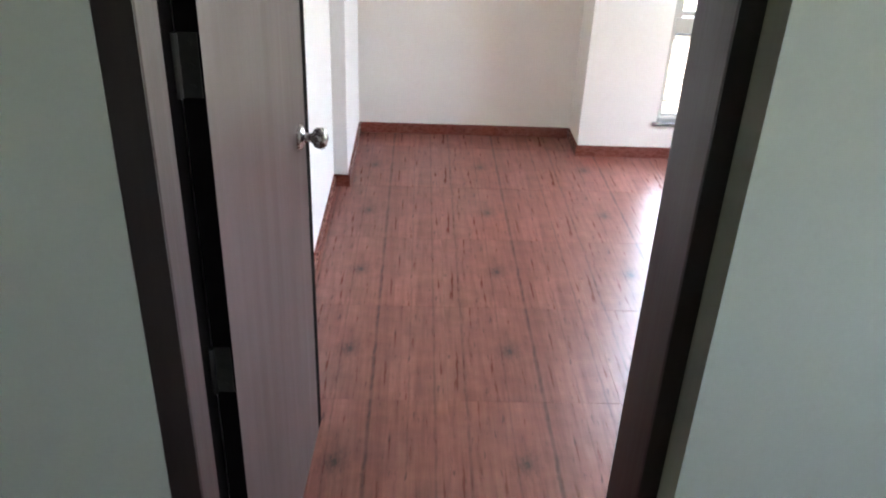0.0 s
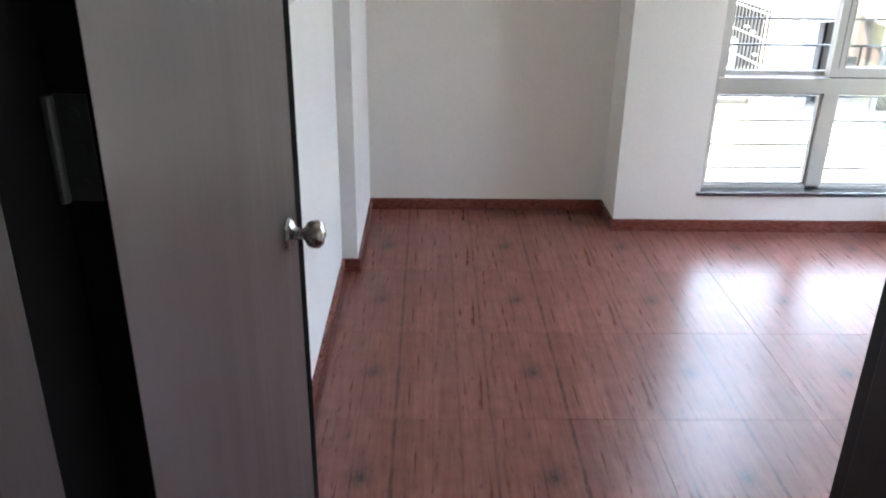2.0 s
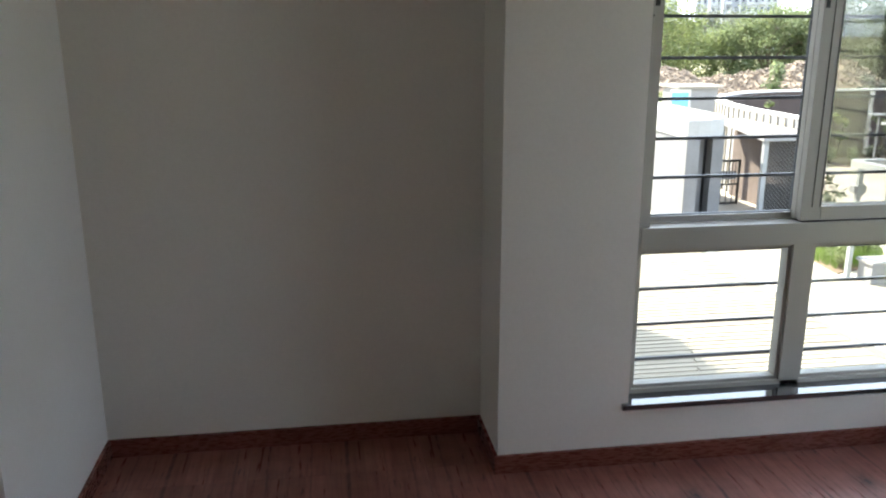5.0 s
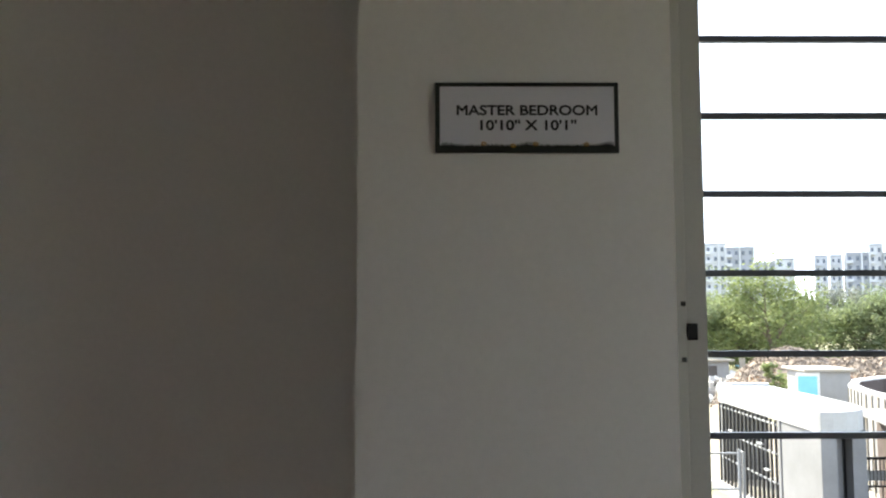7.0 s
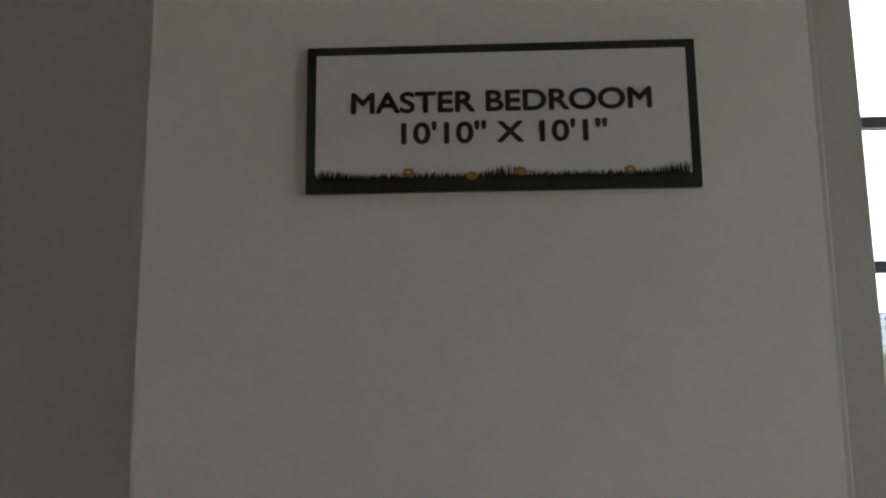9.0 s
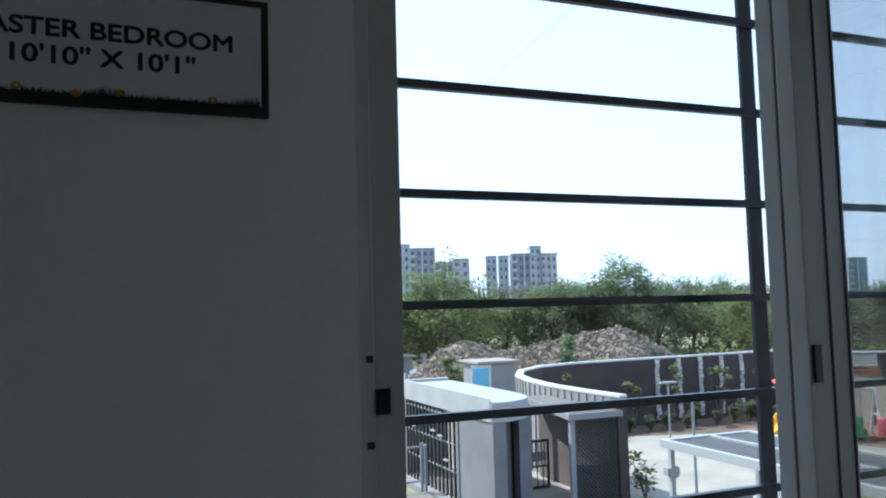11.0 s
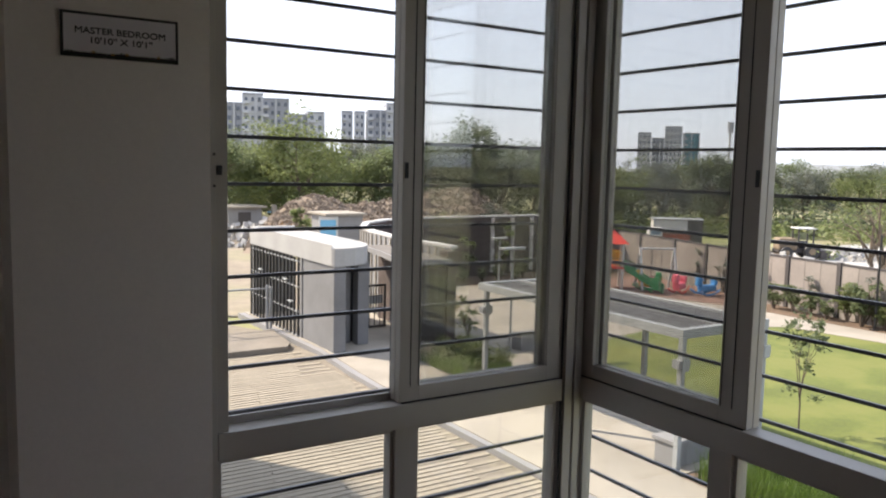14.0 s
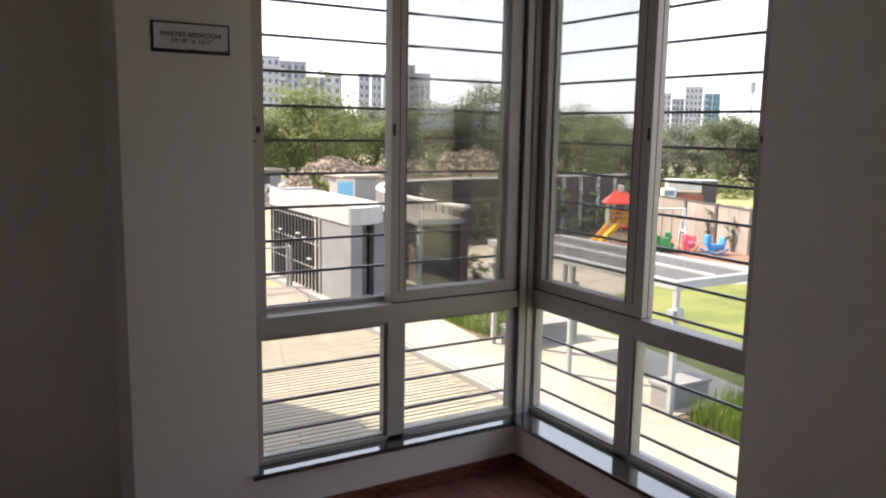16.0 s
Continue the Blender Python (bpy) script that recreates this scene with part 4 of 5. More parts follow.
def hand_railing():
    r = thing("hand_railing", "grey tubular steel railing beside the ramp", "railing", (9.0, 23.4, GZ + 0.14))
    for dx in (0.0, -1.6, -3.2):
        bm = bmesh.new()
        bm_tube(bm, (dx, 0, 0.0), (dx, 0, 1.28), 0.045, n=10)
        part("post", bm, METALGREY, r)
    for z in (0.28, 1.18):
        bm = bmesh.new()
        bm_tube(bm, (0.0, 0, z), (-3.4, 0, z), 0.028, n=8)
        part("rail", bm, METALGREY, r)
    bm = bmesh.new()
    bm_tube(bm, (0.13, 0.05, 0), (0.13, 0.05, 1.2), 0.04, n=10)
    part("post", bm, METALGREY, r)
    return r


hand_railing()


def low_white_fence():
    f = thing("picket_fence", "low white picket fence by the road", "fence", (8.3, 27.0, GZ))
    for k in range(14):
        box_part("picket", f, RENDERWHITE, -1.3 + k * 0.13, -1.22 + k * 0.13, 0, 0.03, 0.0, 0.7)
    box_part("rail", f, RENDERWHITE, -1.32, 0.56, 0.031, 0.055, 0.5, 0.56)


low_white_fence()


# ---- boundary walls ----
def perimeter_wall():
    pts = [(13.12, 20.0), (13.05, 21.6), (13.08, 23.3), (13.35, 25.2), (13.9, 27.1), (14.9, 28.8), (16.4, 30.1), (18.2, 30.75), (20.5, 30.95), (30.2, 31.45)]
    w = thing("boundary_wall_brown", "tall dark brown boundary wall with pale coping and stone strips", "wall", kind="structure")
    hgt = 2.66
    for name, mat_, off0, off1, z0, z1 in (("inner_face", BROWNWALL, 0.0, -0.09, 0, hgt), ("outer_face", CONCRETE_GREY, 0.001, 0.11, 0, hgt), ("coping", RENDERWHITE, -0.11, 0.13, hgt + 0.001, hgt + 0.07)):
        bm = bmesh.new()
        a, b = [], []
        for i, p in enumerate(pts):
            q0, q1 = Vector(pts[max(0, i - 1)]), Vector(pts[min(len(pts) - 1, i + 1)])
            d = (q1 - q0).normalized()
            nrm = Vector((-d.y, d.x))
            a.append(Vector(p) + nrm * off0)
            b.append(Vector(p) + nrm * off1)
        ring = []
        for pa, pb in zip(a, b):
            ring.append([bm.verts.new((pa.x, pa.y, GZ + z0)), bm.verts.new((pb.x, pb.y, GZ + z0)), bm.verts.new((pb.x, pb.y, GZ + z1)), bm.verts.new((pa.x, pa.y, GZ + z1))])
        for r0, r1 in zip(ring, ring[1:]):
            for k in range(4):
                bm.faces.new((r0[k], r0[(k + 1) % 4], r1[(k + 1) % 4], r1[k]))
        bm.faces.new(ring[0])
        bm.faces.new(ring[-1][::-1])
        part(name, bm, mat_, w)
    # ribs on the pale outer face where the wall bends
    for i in range(24):
        u = i / 23 * 5.2
        k = int(u)
        p = Vector(pts[k]).lerp(Vector(pts[k + 1]), u - k)
        d = (Vector(pts[k + 1]) - Vector(pts[k])).normalized()
        nrm = Vector((-d.y, d.x))
        c = p + nrm * 0.118
        bm = bmesh.new()
        bm_box(bm, -0.03, 0.03, -0.015, 0.03, GZ, GZ + hgt - 0.03, Matrix.Translation((c.x, c.y, 0)) @ Matrix.Rotation(math.atan2(d.y, d.x), 4, "Z"))
        part("rib", bm, CONCRETE, w)
    # stone strips let into the inner face
    rng = random.Random(3)
    meshes = []
    for k in range(4):
        bm = bmesh.new()
        bm_box(bm, -0.10, 0.10, -0.035 - 0.012 * k, 0.0, 0.0, 0.165)
        for v in bm.verts:
            v.co += Vector((rng.uniform(-0.02, 0.02), 0, rng.uniform(-0.012, 0.012)))
        me = finish(bm, "stone", 0.012)
        me.materials.append(STONESTRIP)
        meshes.append(me)
    for s in range(7):
        x = 22.35 + s * 1.17
        y = 30.95 + (x - 20.5) / 9.7 * 0.5 - 0.091
        for k in range(14):
            ob = new("stone", rng.choice(meshes))
            ob.location = (x + rng.uniform(-0.03, 0.03), y, GZ + 0.15 + k * 0.178)
            ob.parent = w


perimeter_wall()


def panel_wall():
    w = thing("boundary_wall_taupe", "taupe precast panel boundary wall with dark posts", "wall", kind="structure")
    line = [(30.1, 31.3), (28.6, 25.8), (27.45, 21.4), (26.6, 15.0), (25.9, 6.5), (23.9, -3.0)]
    hgt = 1.86
    left = 0.0
    for p, q in zip(line, line[1:]):
        p, q = Vector(p), Vector(q)
        L = (q - p).length
        n = max(1, round(L / 2.35))
        step = L / n
        ang = math.atan2(q.y - p.y, q.x - p.x)
        for k in range(n):
            o = p + (q - p) * (k / n)
            m = Matrix.Translation((o.x, o.y, GZ)) @ Matrix.Rotation(ang, 4, "Z")
            bm = bmesh.new()
            bm_box(bm, -0.08, 0.08, -0.09, 0.09, 0, hgt + 0.10, m)
            part("post", bm, POSTDARK, w, bevel=0.008)
            for j in range(3):
                a0 = 0.085 + j * (step - 0.17) / 3
                bm = bmesh.new()
                bm_box(bm, a0 + 0.008, a0 + (step - 0.17) / 3 - 0.008, -0.045, 0.045, 0, hgt, m)
                part("panel", bm, BEIGEWALL, w, bevel=0.006)
            bm = bmesh.new()
            bm_box(bm, 0.085, step - 0.085, -0.06, 0.06, hgt + 0.004, hgt + 0.07, m)
            part("coping", bm, POSTDARK, w)
    # a board fixed to it
    bm = bmesh.new()
    d = (Vector(line[3]) - Vector(line[2])).normalized()
    o = Vector(line[2]) + d * 0.6
    bm_box(bm, -0.30, 0.30, -0.085, -0.06, 0.75, 1.35, Matrix.Translation((o.x, o.y, GZ)) @ Matrix.Rotation(math.atan2(d.y, d.x), 4, "Z"))
    part("notice_board", bm, RENDERWHITE, w, "white square board on the wall")


panel_wall()


def pump_house():
    p = thing("pump_house", "small grey concrete block house with a white and blue poster", "outbuilding", (16.3, 33.4, GZ))
    box_part("wall", p, CONCRETE_GREY, -0.95, 0.75, 0, 1.7, 0, 2.66, 0.02)
    box_part("roof", p, CONCRETE, -1.1, 0.9, -0.15, 1.85, 2.665, 2.76, 0.01)
    box_part("poster", p, RENDERWHITE, -1.35, -0.45, -0.032, -0.012, 1.30, 2.62, 0.0, "white poster")
    box_part("poster_post", p, METALGREY, -1.33, -1.27, -0.0115, 0.03, 0, 2.62)
    box_part("poster_print", p, POSTER_BLUE, -1.28, -0.55, -0.038, -0.0325, 1.60, 2.48)


pump_house()


# ---- pergola and garden furniture ----
def pergola():
    p = thing("pergola", "grey steel pergola with dark slats and slender posts", "pergola", (10.87, 10.02, GZ))
    L, W, Hh = 5.52, 2.04, 2.45
    g0 = 0.11
    for name, x0, x1, y0, y1 in (("beam", -0.05, 0.07, -0.05, L), ("beam", W - 0.07, W + 0.05, -0.05, L), ("beam", 0.0705, W - 0.0705, -0.05, 0.07), ("beam", 0.0705, W - 0.0705, L - 0.12, L)):
        box_part(name, p, METALLIGHT, x0, x1, y0, y1, Hh - 0.15, Hh, 0.006)
    box_part("purlin", p, METALLIGHT, W / 2 - 0.04, W / 2 + 0.04, 0.0705, L - 0.121, Hh - 0.05, Hh + 0.012, 0.004)
    for k in range(1, 22):
        x = 0.06 + k * (W - 0.12) / 22
        if abs(x - W / 2) < 0.05:
            continue
        box_part("slat", p, SLATDARK, x - 0.028, x + 0.028, 0.0705, L - 0.121, Hh - 0.075, Hh - 0.025)
    for x in (0.01, W - 0.01):
        for y in (0.0, 2.66, L - 0.24):
            post = box_part("post", p, METALLIGHT, x - 0.045, x + 0.045, y - 0.045, y + 0.045, g0, Hh - 0.151, 0.006)
            b = box_part("bracket", post, METALGREY, x - 0.14, x + 0.12, y - 0.075, y + 0.075, Hh - 0.62, Hh - 0.48, 0.01)
            box_part("lamp_box", post, METALLIGHT, x - 0.085, x + 0.065, y - 0.10, y - 0.076, Hh - 0.66, Hh - 0.44, 0.006)


pergola()


def bench(at, length, width, height):
    b = thing("concrete_bench", "dark grey concrete block bench on the paving", "bench", at, group="concrete benches")
    box_part("block", b, CONCRETE_GREY, 0.04, length - 0.04, 0.04, width - 0.04, 0, height - 0.07, 0.01)
    box_part("seat", b, CONCRETE_GREY, 0, length, 0, width, height - 0.069, height, 0.012)


bench((10.97, 14.72, GZ + 0.11), 1.95, 0.50, 0.45)
bench((10.98, 10.15, GZ + 0.11), 1.1, 0.5, 0.45)
bench((13.9, 17.9, GZ + 0.11), 1.3, 0.5, 0.42)


def garden_lamp(at, height):
    b = thing("garden_lamp", "slim dark garden lamp post with a flat head", "lamp post", at, group="garden lamps")
    bm = bmesh.new()
    bm_tube(bm, (0, 0, 0), (0, 0, height), 0.035, 0.03, 8)
    part("pole", bm, METALGREY, b)
    box_part("head", b, METALLIGHT, -0.35, 0.35, -0.1, 0.1, height, height + 0.06, 0.01)


garden_lamp((20.0, 27.2, GZ + 0.12), 1.95)
garden_lamp((13.7, 18.12, GZ + 0.11), 2.68)
pole_thing = thing("light_pole", "thin dark steel pole beside the boundary shrubs", "pole", (25.75, 15.2, GZ + 0.1))
_bm = bmesh.new()
bm_tube(_bm, (0, 0, 0), (0, 0, 3.0), 0.04, 0.03, 8)
part("pole", _bm, BLACKSTEEL, pole_thing)
box_part("base_plate", pole_thing, BLACKSTEEL, -0.1, 0.1, -0.1, 0.1, 0, 0.03)


# ---- play ground ----
def play_tower():
    p = thing("play_tower", "red-roofed plastic play tower with yellow and green slides", "play tower", (24.2, 25.4, GZ + 0.12))
    p.rotation_euler = (0, 0, radians(-38))
    for x in (-0.5, 0.5):
        for y in (-0.5, 0.5):
            bm = bmesh.new()
            bm_tube(bm, (x, y, 0), (x, y, 1.85), 0.05, n=8)
            part("post", bm, RENDERWHITE, p)
    box_part("platform", p, RED, -0.55, 0.55, -0.55, 0.55, 0.85, 0.92)
    bm = bmesh.new()
    top = [bm.verts.new((x, 0, 2.38)) for x in (-0.18, 0.18)]
    low = [bm.verts.new(v) for v in ((-0.72, -0.72, 1.85), (0.72, -0.72, 1.85), (0.72, 0.72, 1.85), (-0.72, 0.72, 1.85))]
    for f in ((low[0], low[1], top[1], top[0]), (low[2], low[3], top[0], top[1]), (low[1], low[2], top[1]), (low[3], low[0], top[0]), low[::-1]):
        bm.faces.new(f)
    part("roof", bm, RED, p, "red pitched plastic roof", bevel=0.02)
    box_part("chimney", p, RENDERWHITE, -0.12, 0.12, -0.12, 0.12, 2.30, 2.58, 0.02)
    for k, (x0, x1, y0, y1) in enumerate(((-0.5, 0.5, 0.46, 0.52), (-0.52, -0.46, -0.2, 0.45))):
        bm = bmesh.new()
        for z in (1.0, 1.2, 1.4):
            bm_box(bm, x0, x1, y0, y1, z, z + 0.12)
        part("side_guard", bm, GREEN if k else YELLOW, p)
    bm = bmesh.new()
    for k in range(5):
        bm_tube(bm, (0.05 + k * 0.1, -0.5, 0.95), (0.05 + k * 0.1, -0.5, 1.5), 0.02, n=6)
    bm_tube(bm, (0.0, -0.5, 1.5), (0.5, -0.5, 1.5), 0.03, n=6)
    part("front_guard", bm, YELLOW, p)

    def slide(m, mat_, label):
        bm = bmesh.new()
        n = 9
        rows = []
        for i in range(n):
            u = i / (n - 1)
            x = 1.7 * u
            z = 0.88 * (1 - u) ** 1.25 + 0.10
            rows.append([bm.verts.new(m @ Vector((x, y, z + dz))) for y, dz in ((-0.26, 0.2), (-0.22, 0.2), (-0.20, 0.03), (0.20, 0.03), (0.22, 0.2), (0.26, 0.2), (0.26, -0.05), (-0.26, -0.05))])
        for a, b in zip(rows, rows[1:]):
            for k in range(8):
                bm.faces.new((a[k], a[(k + 1) % 8], b[(k + 1) % 8], b[k]))
        bm.faces.new(rows[0])
        bm.faces.new(rows[-1][::-1])
        part("slide", bm, mat_, p, label)

    slide(Matrix.Translation((-0.25, -0.5, 0)) @ Matrix.Rotation(radians(-128), 4, "Z"), YELLOW, "yellow plastic slide")
    slide(Matrix.Translation((0.5, -0.1, 0)) @ Matrix.Rotation(radians(-22), 4, "Z"), GREEN, "green plastic slide")


play_tower()


def swing():
    s = thing("swing", "white A-frame play swing", "swing", (25.7, 24.2, GZ + 0.12))
    s.rotation_euler = (0, 0, radians(-30))
    for x in (-0.7, 0.7):
        for y in (-0.55, 0.55):
            bm = bmesh.new()
            bm_tube(bm, (x, y, 0), (x, 0, 1.65), 0.055, n=8)
            part("leg", bm, RENDERWHITE, s)
        bm = bmesh.new()
        bm_tube(bm, (x, -0.3, 0.75), (x, 0.3, 0.75), 0.03, n=8)
        part("cross_bar", bm, RENDERWHITE, s)
    bm = bmesh.new()
    bm_tube(bm, (-0.75, 0, 1.65), (0.75, 0, 1.65), 0.045, n=8)
    part("top_bar", bm, RENDERWHITE, s)
    seat = box_part("seat", s, RED, -0.22, 0.22, -0.14, 0.14, 0.42, 0.50, 0.03)
    for x in (-0.2, 0.2):
        bm = bmesh.new()
        bm_tube(bm, (x, 0, 0.49), (x, 0, 1.62), 0.012, n=6)
        part("rope", bm, BLACKSTEEL, seat)


swing()


def rider(at, turn, mat_, mat2, label, name="rocking_rider"):
    r = thing(name, label, "rocking toy", at, group="plastic ride-on toys")
    r.rotation_euler = (0, 0, radians(turn))
    bm = bmesh.new()
    bm_box(bm, -0.42, 0.30, -0.15, 0.15, 0.16, 0.42)
    part("body", bm, mat_, r, bevel=0.07)
    bm = bmesh.new()
    bm_box(bm, 0.22, 0.46, -0.12, 0.12, 0.38, 0.80)
    part("head", bm, mat_, r, bevel=0.08)
    box_part("back", r, mat_, -0.46, -0.34, -0.15, 0.15, 0.40, 0.66, 0.04)
    for y in (-0.2, 0.2):
        bm = bmesh.new()
        pts = [(-0.55, 0.20), (-0.3, 0.06), (0, 0.0), (0.3, 0.06), (0.55, 0.20)]
        for a, b in zip(pts, pts[1:]):
            bm_tube(bm, (a[0], y, a[1] + 0.035), (b[0], y, b[1] + 0.035), 0.035, n=6)
        part("rocker", bm, mat2, r)
    bm = bmesh.new()
    bm_tube(bm, (0.24, -0.2, 0.62), (0.24, 0.2, 0.62), 0.02, n=6)
    part("handle", bm, mat2, r)


rider((25.7, 23.0, GZ + 0.12), 200, PINK, RED, "pink and red plastic rocking toy")
rider((26.3, 22.2, GZ + 0.12), 170, BLUE, BLUE, "light blue plastic rocking toy")
rider((25.2, 24.2, GZ + 0.12), 120, YELLOW, GREEN, "yellow and green plastic see-saw toy", "seesaw")
rider((24.9, 23.4, GZ + 0.12), 35, GREEN, GREEN, "green plastic rocking toy")


# ---- plants ----
def leaf_cloud(rng, centres, per, size, flat=0.5):
    """Verts and faces of many small four-cornered leaves scattered about clump centres: (x, y, z, radius)."""
    vs, fs = [], []
    for cx, cy, cz, r in centres:
        for _ in range(per):
            d = Vector((rng.gauss(0, 1), rng.gauss(0, 1), rng.gauss(0, 0.8)))
            d = d.normalized() * r * (rng.random() ** 0.45)
            c = Vector((cx, cy, cz)) + d
            u = Vector((rng.gauss(0, 1), rng.gauss(0, 1), rng.gauss(0, flat))).normalized()
            n = Vector((rng.gauss(0, 0.7), rng.gauss(0, 0.7), 1)).normalized()
            v = n.cross(u)
            if v.length < 0.1:
                continue
            v.normalize()
            s = size * rng.uniform(0.6, 1.35)
            i = len(vs)
            vs += [c - u * s, c - v * s * 0.45 + u * s * 0.1, c + u * s, c + v * s * 0.45 + u * s * 0.1]
            fs.append((i, i + 1, i + 2, i + 3))
    return vs, fs


def tree(seed, height, spread, leaf, at, label, leaf_size=0.2, clumps=34, per=60, trunk=0.34, bare=False, thick=0.022, category="tree", name="tree", group=""):
    rng = random.Random(seed)
    t = thing(name, label, category, at, group=group)
    bm = bmesh.new()
    th = height * trunk
    r0 = height * thick
    lean = Vector((rng.uniform(-0.05, 0.05) * height, rng.uniform(-0.05, 0.05) * height, 0))
    top = Vector((0, 0, th)) + lean
    bm_tube(bm, (0, 0, -0.3), Vector((0, 0, th * 0.5)) + lean * 0.4, r0 * 1.2, r0, 8)
    bm_tube(bm, Vector((0, 0, th * 0.5)) + lean * 0.4, top, r0, r0 * 0.8, 8)
    centres = []
    limbs = 7
    for k in range(limbs):
        a = 2 * math.pi * k / limbs + rng.uniform(-0.4, 0.4)
        up = rng.uniform(0.45, 1.0)
        end = top + Vector((math.cos(a) * spread * (1.15 - up * 0.6) * 0.75, math.sin(a) * spread * (1.15 - up * 0.6) * 0.75, (height - th) * up * 0.82))
        mid = top.lerp(end, 0.5) + Vector((rng.uniform(-0.1, 0.1) * spread, rng.uniform(-0.1, 0.1) * spread, 0.06 * height))
        bm_tube(bm, top - Vector((0, 0, th * 0.15 * (k % 3))), mid, r0 * 0.6, r0 * 0.36, 6)
        bm_tube(bm, mid, end, r0 * 0.36, r0 * 0.12, 5)
        for j in range(3):
            tip = end + Vector((rng.gauss(0, 0.25) * spread, rng.gauss(0, 0.25) * spread, rng.gauss(0.05, 0.1) * height))
            bm_tube(bm, mid.lerp(end, 0.4 + 0.25 * j), tip, r0 * 0.16, r0 * 0.05, 4)
            centres.append((tip.x, tip.y, tip.z, spread * rng.uniform(0.22, 0.36)))
    part("trunk", bm, BARK, t)
    if not bare:
        while len(centres) < clumps:
            a, u = rng.uniform(0, 2 * math.pi), rng.random()
            rr = spread * (0.25 + 0.75 * math.sqrt(rng.random())) * math.sin(math.pi * min(0.95, 0.22 + 0.7 * u))
            centres.append((lean.x + math.cos(a) * rr, lean.y + math.sin(a) * rr, th * 0.75 + (height - th * 0.75) * u * 0.95, spread * rng.uniform(0.2, 0.36)))
        vs, fs = leaf_cloud(rng, centres, per, leaf_size)
        ob = new("crown", raw_mesh("crown", vs, fs, leaf))
        ob.parent = t
    return t


def shrub(seed, height, spread, leaf, at, label, size=0.07, clumps=12, per=40, name="shrub", category="shrub", group=""):
    rng = random.Random(seed)
    t = thing(name, label, category, at, group=group)
    bm = bmesh.new()
    centres = []
    for k in range(max(4, clumps // 2)):
        a = rng.uniform(0, 6.28)
        end = Vector((math.cos(a) * spread * rng.uniform(0.1, 0.8), math.sin(a) * spread * rng.uniform(0.1, 0.8), height * rng.uniform(0.5, 1.0)))
        bm_tube(bm, (0, 0, -0.05), end * 0.5, 0.02 * height + 0.004, 0.012 * height + 0.003, 5)
        bm_tube(bm, end * 0.5, end, 0.012 * height + 0.003, 0.004, 4)
        centres += [(end.x, end.y, end.z, spread * 0.35), (end.x * 0.7, end.y * 0.7, end.z * 0.6, spread * 0.35)]
    part("stem", bm, BARK, t)
    vs, fs = leaf_cloud(rng, centres, per, size)
    ob = new("foliage", raw_mesh("foliage", vs, fs, leaf))
    ob.parent = t
    return t


def polar(bearing, dist):
    return (1.2 + dist * math.sin(radians(bearing)), 2.2 + dist * math.cos(radians(bearing)))


def tree_belt():
    rng = random.Random(21)
    kinds = []
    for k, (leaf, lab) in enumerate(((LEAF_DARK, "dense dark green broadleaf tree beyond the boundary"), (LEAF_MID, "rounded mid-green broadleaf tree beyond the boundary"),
                                     (LEAF_LIGHT, "light green leafy tree beyond the boundary"), (LEAF_HAZE, "dull green far tree, haze put into its leaf colour"), (LEAF_DARK, "spreading dark green tree beyond the rubble"))):
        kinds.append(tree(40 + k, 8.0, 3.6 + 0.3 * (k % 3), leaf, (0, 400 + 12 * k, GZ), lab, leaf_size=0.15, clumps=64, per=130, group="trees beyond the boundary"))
    first = set()

    def put(k, bearing, dist, hgt, wide=1.0):
        x, y = polar(bearing, dist)
        s = hgt / 8.0
        if k not in first:
            first.add(k)
            ob = kinds[k]
        else:
            ob = copy_thing(kinds[k], Matrix())
        ob.matrix_basis = Matrix.Translation((x, y, GZ)) @ Matrix.Rotation(rng.uniform(0, 6.28), 4, "Z") @ Matrix.Diagonal((s * wide, s * wide, s, 1))

    b = 8.0
    while b < 66:
        left = b < 43
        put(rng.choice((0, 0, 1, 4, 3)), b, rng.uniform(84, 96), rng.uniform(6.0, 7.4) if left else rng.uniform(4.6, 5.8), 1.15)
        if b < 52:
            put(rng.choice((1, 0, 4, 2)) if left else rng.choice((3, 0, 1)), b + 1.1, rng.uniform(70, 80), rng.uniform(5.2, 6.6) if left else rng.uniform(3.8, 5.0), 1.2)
        b += 2.3
    put(2, 22.8, 60, 7.6, 0.95)
    put(2, 21.0, 63, 5.6, 1.2)
    put(1, 16.5, 62, 6.6, 1.1)
    put(1, 34.6, 74, 8.4, 0.9)
    put(2, 44.0, 66, 4.6, 1.2)
    put(0, 51.5, 70, 6.2, 1.3)
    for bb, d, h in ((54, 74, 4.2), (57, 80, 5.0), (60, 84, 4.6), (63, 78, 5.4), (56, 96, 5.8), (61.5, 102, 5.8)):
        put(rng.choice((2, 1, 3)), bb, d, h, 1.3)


tree_belt()


def scrub_strip(name, label, seed, spots, leaf, size, per):
    rng = random.Random(seed)
    vs, fs = leaf_cloud(rng, spots(rng), per, size)
    ob = new(name, raw_mesh(name, vs, fs, leaf))
    return tagged(ob, label, "scrub", kind="stuff")


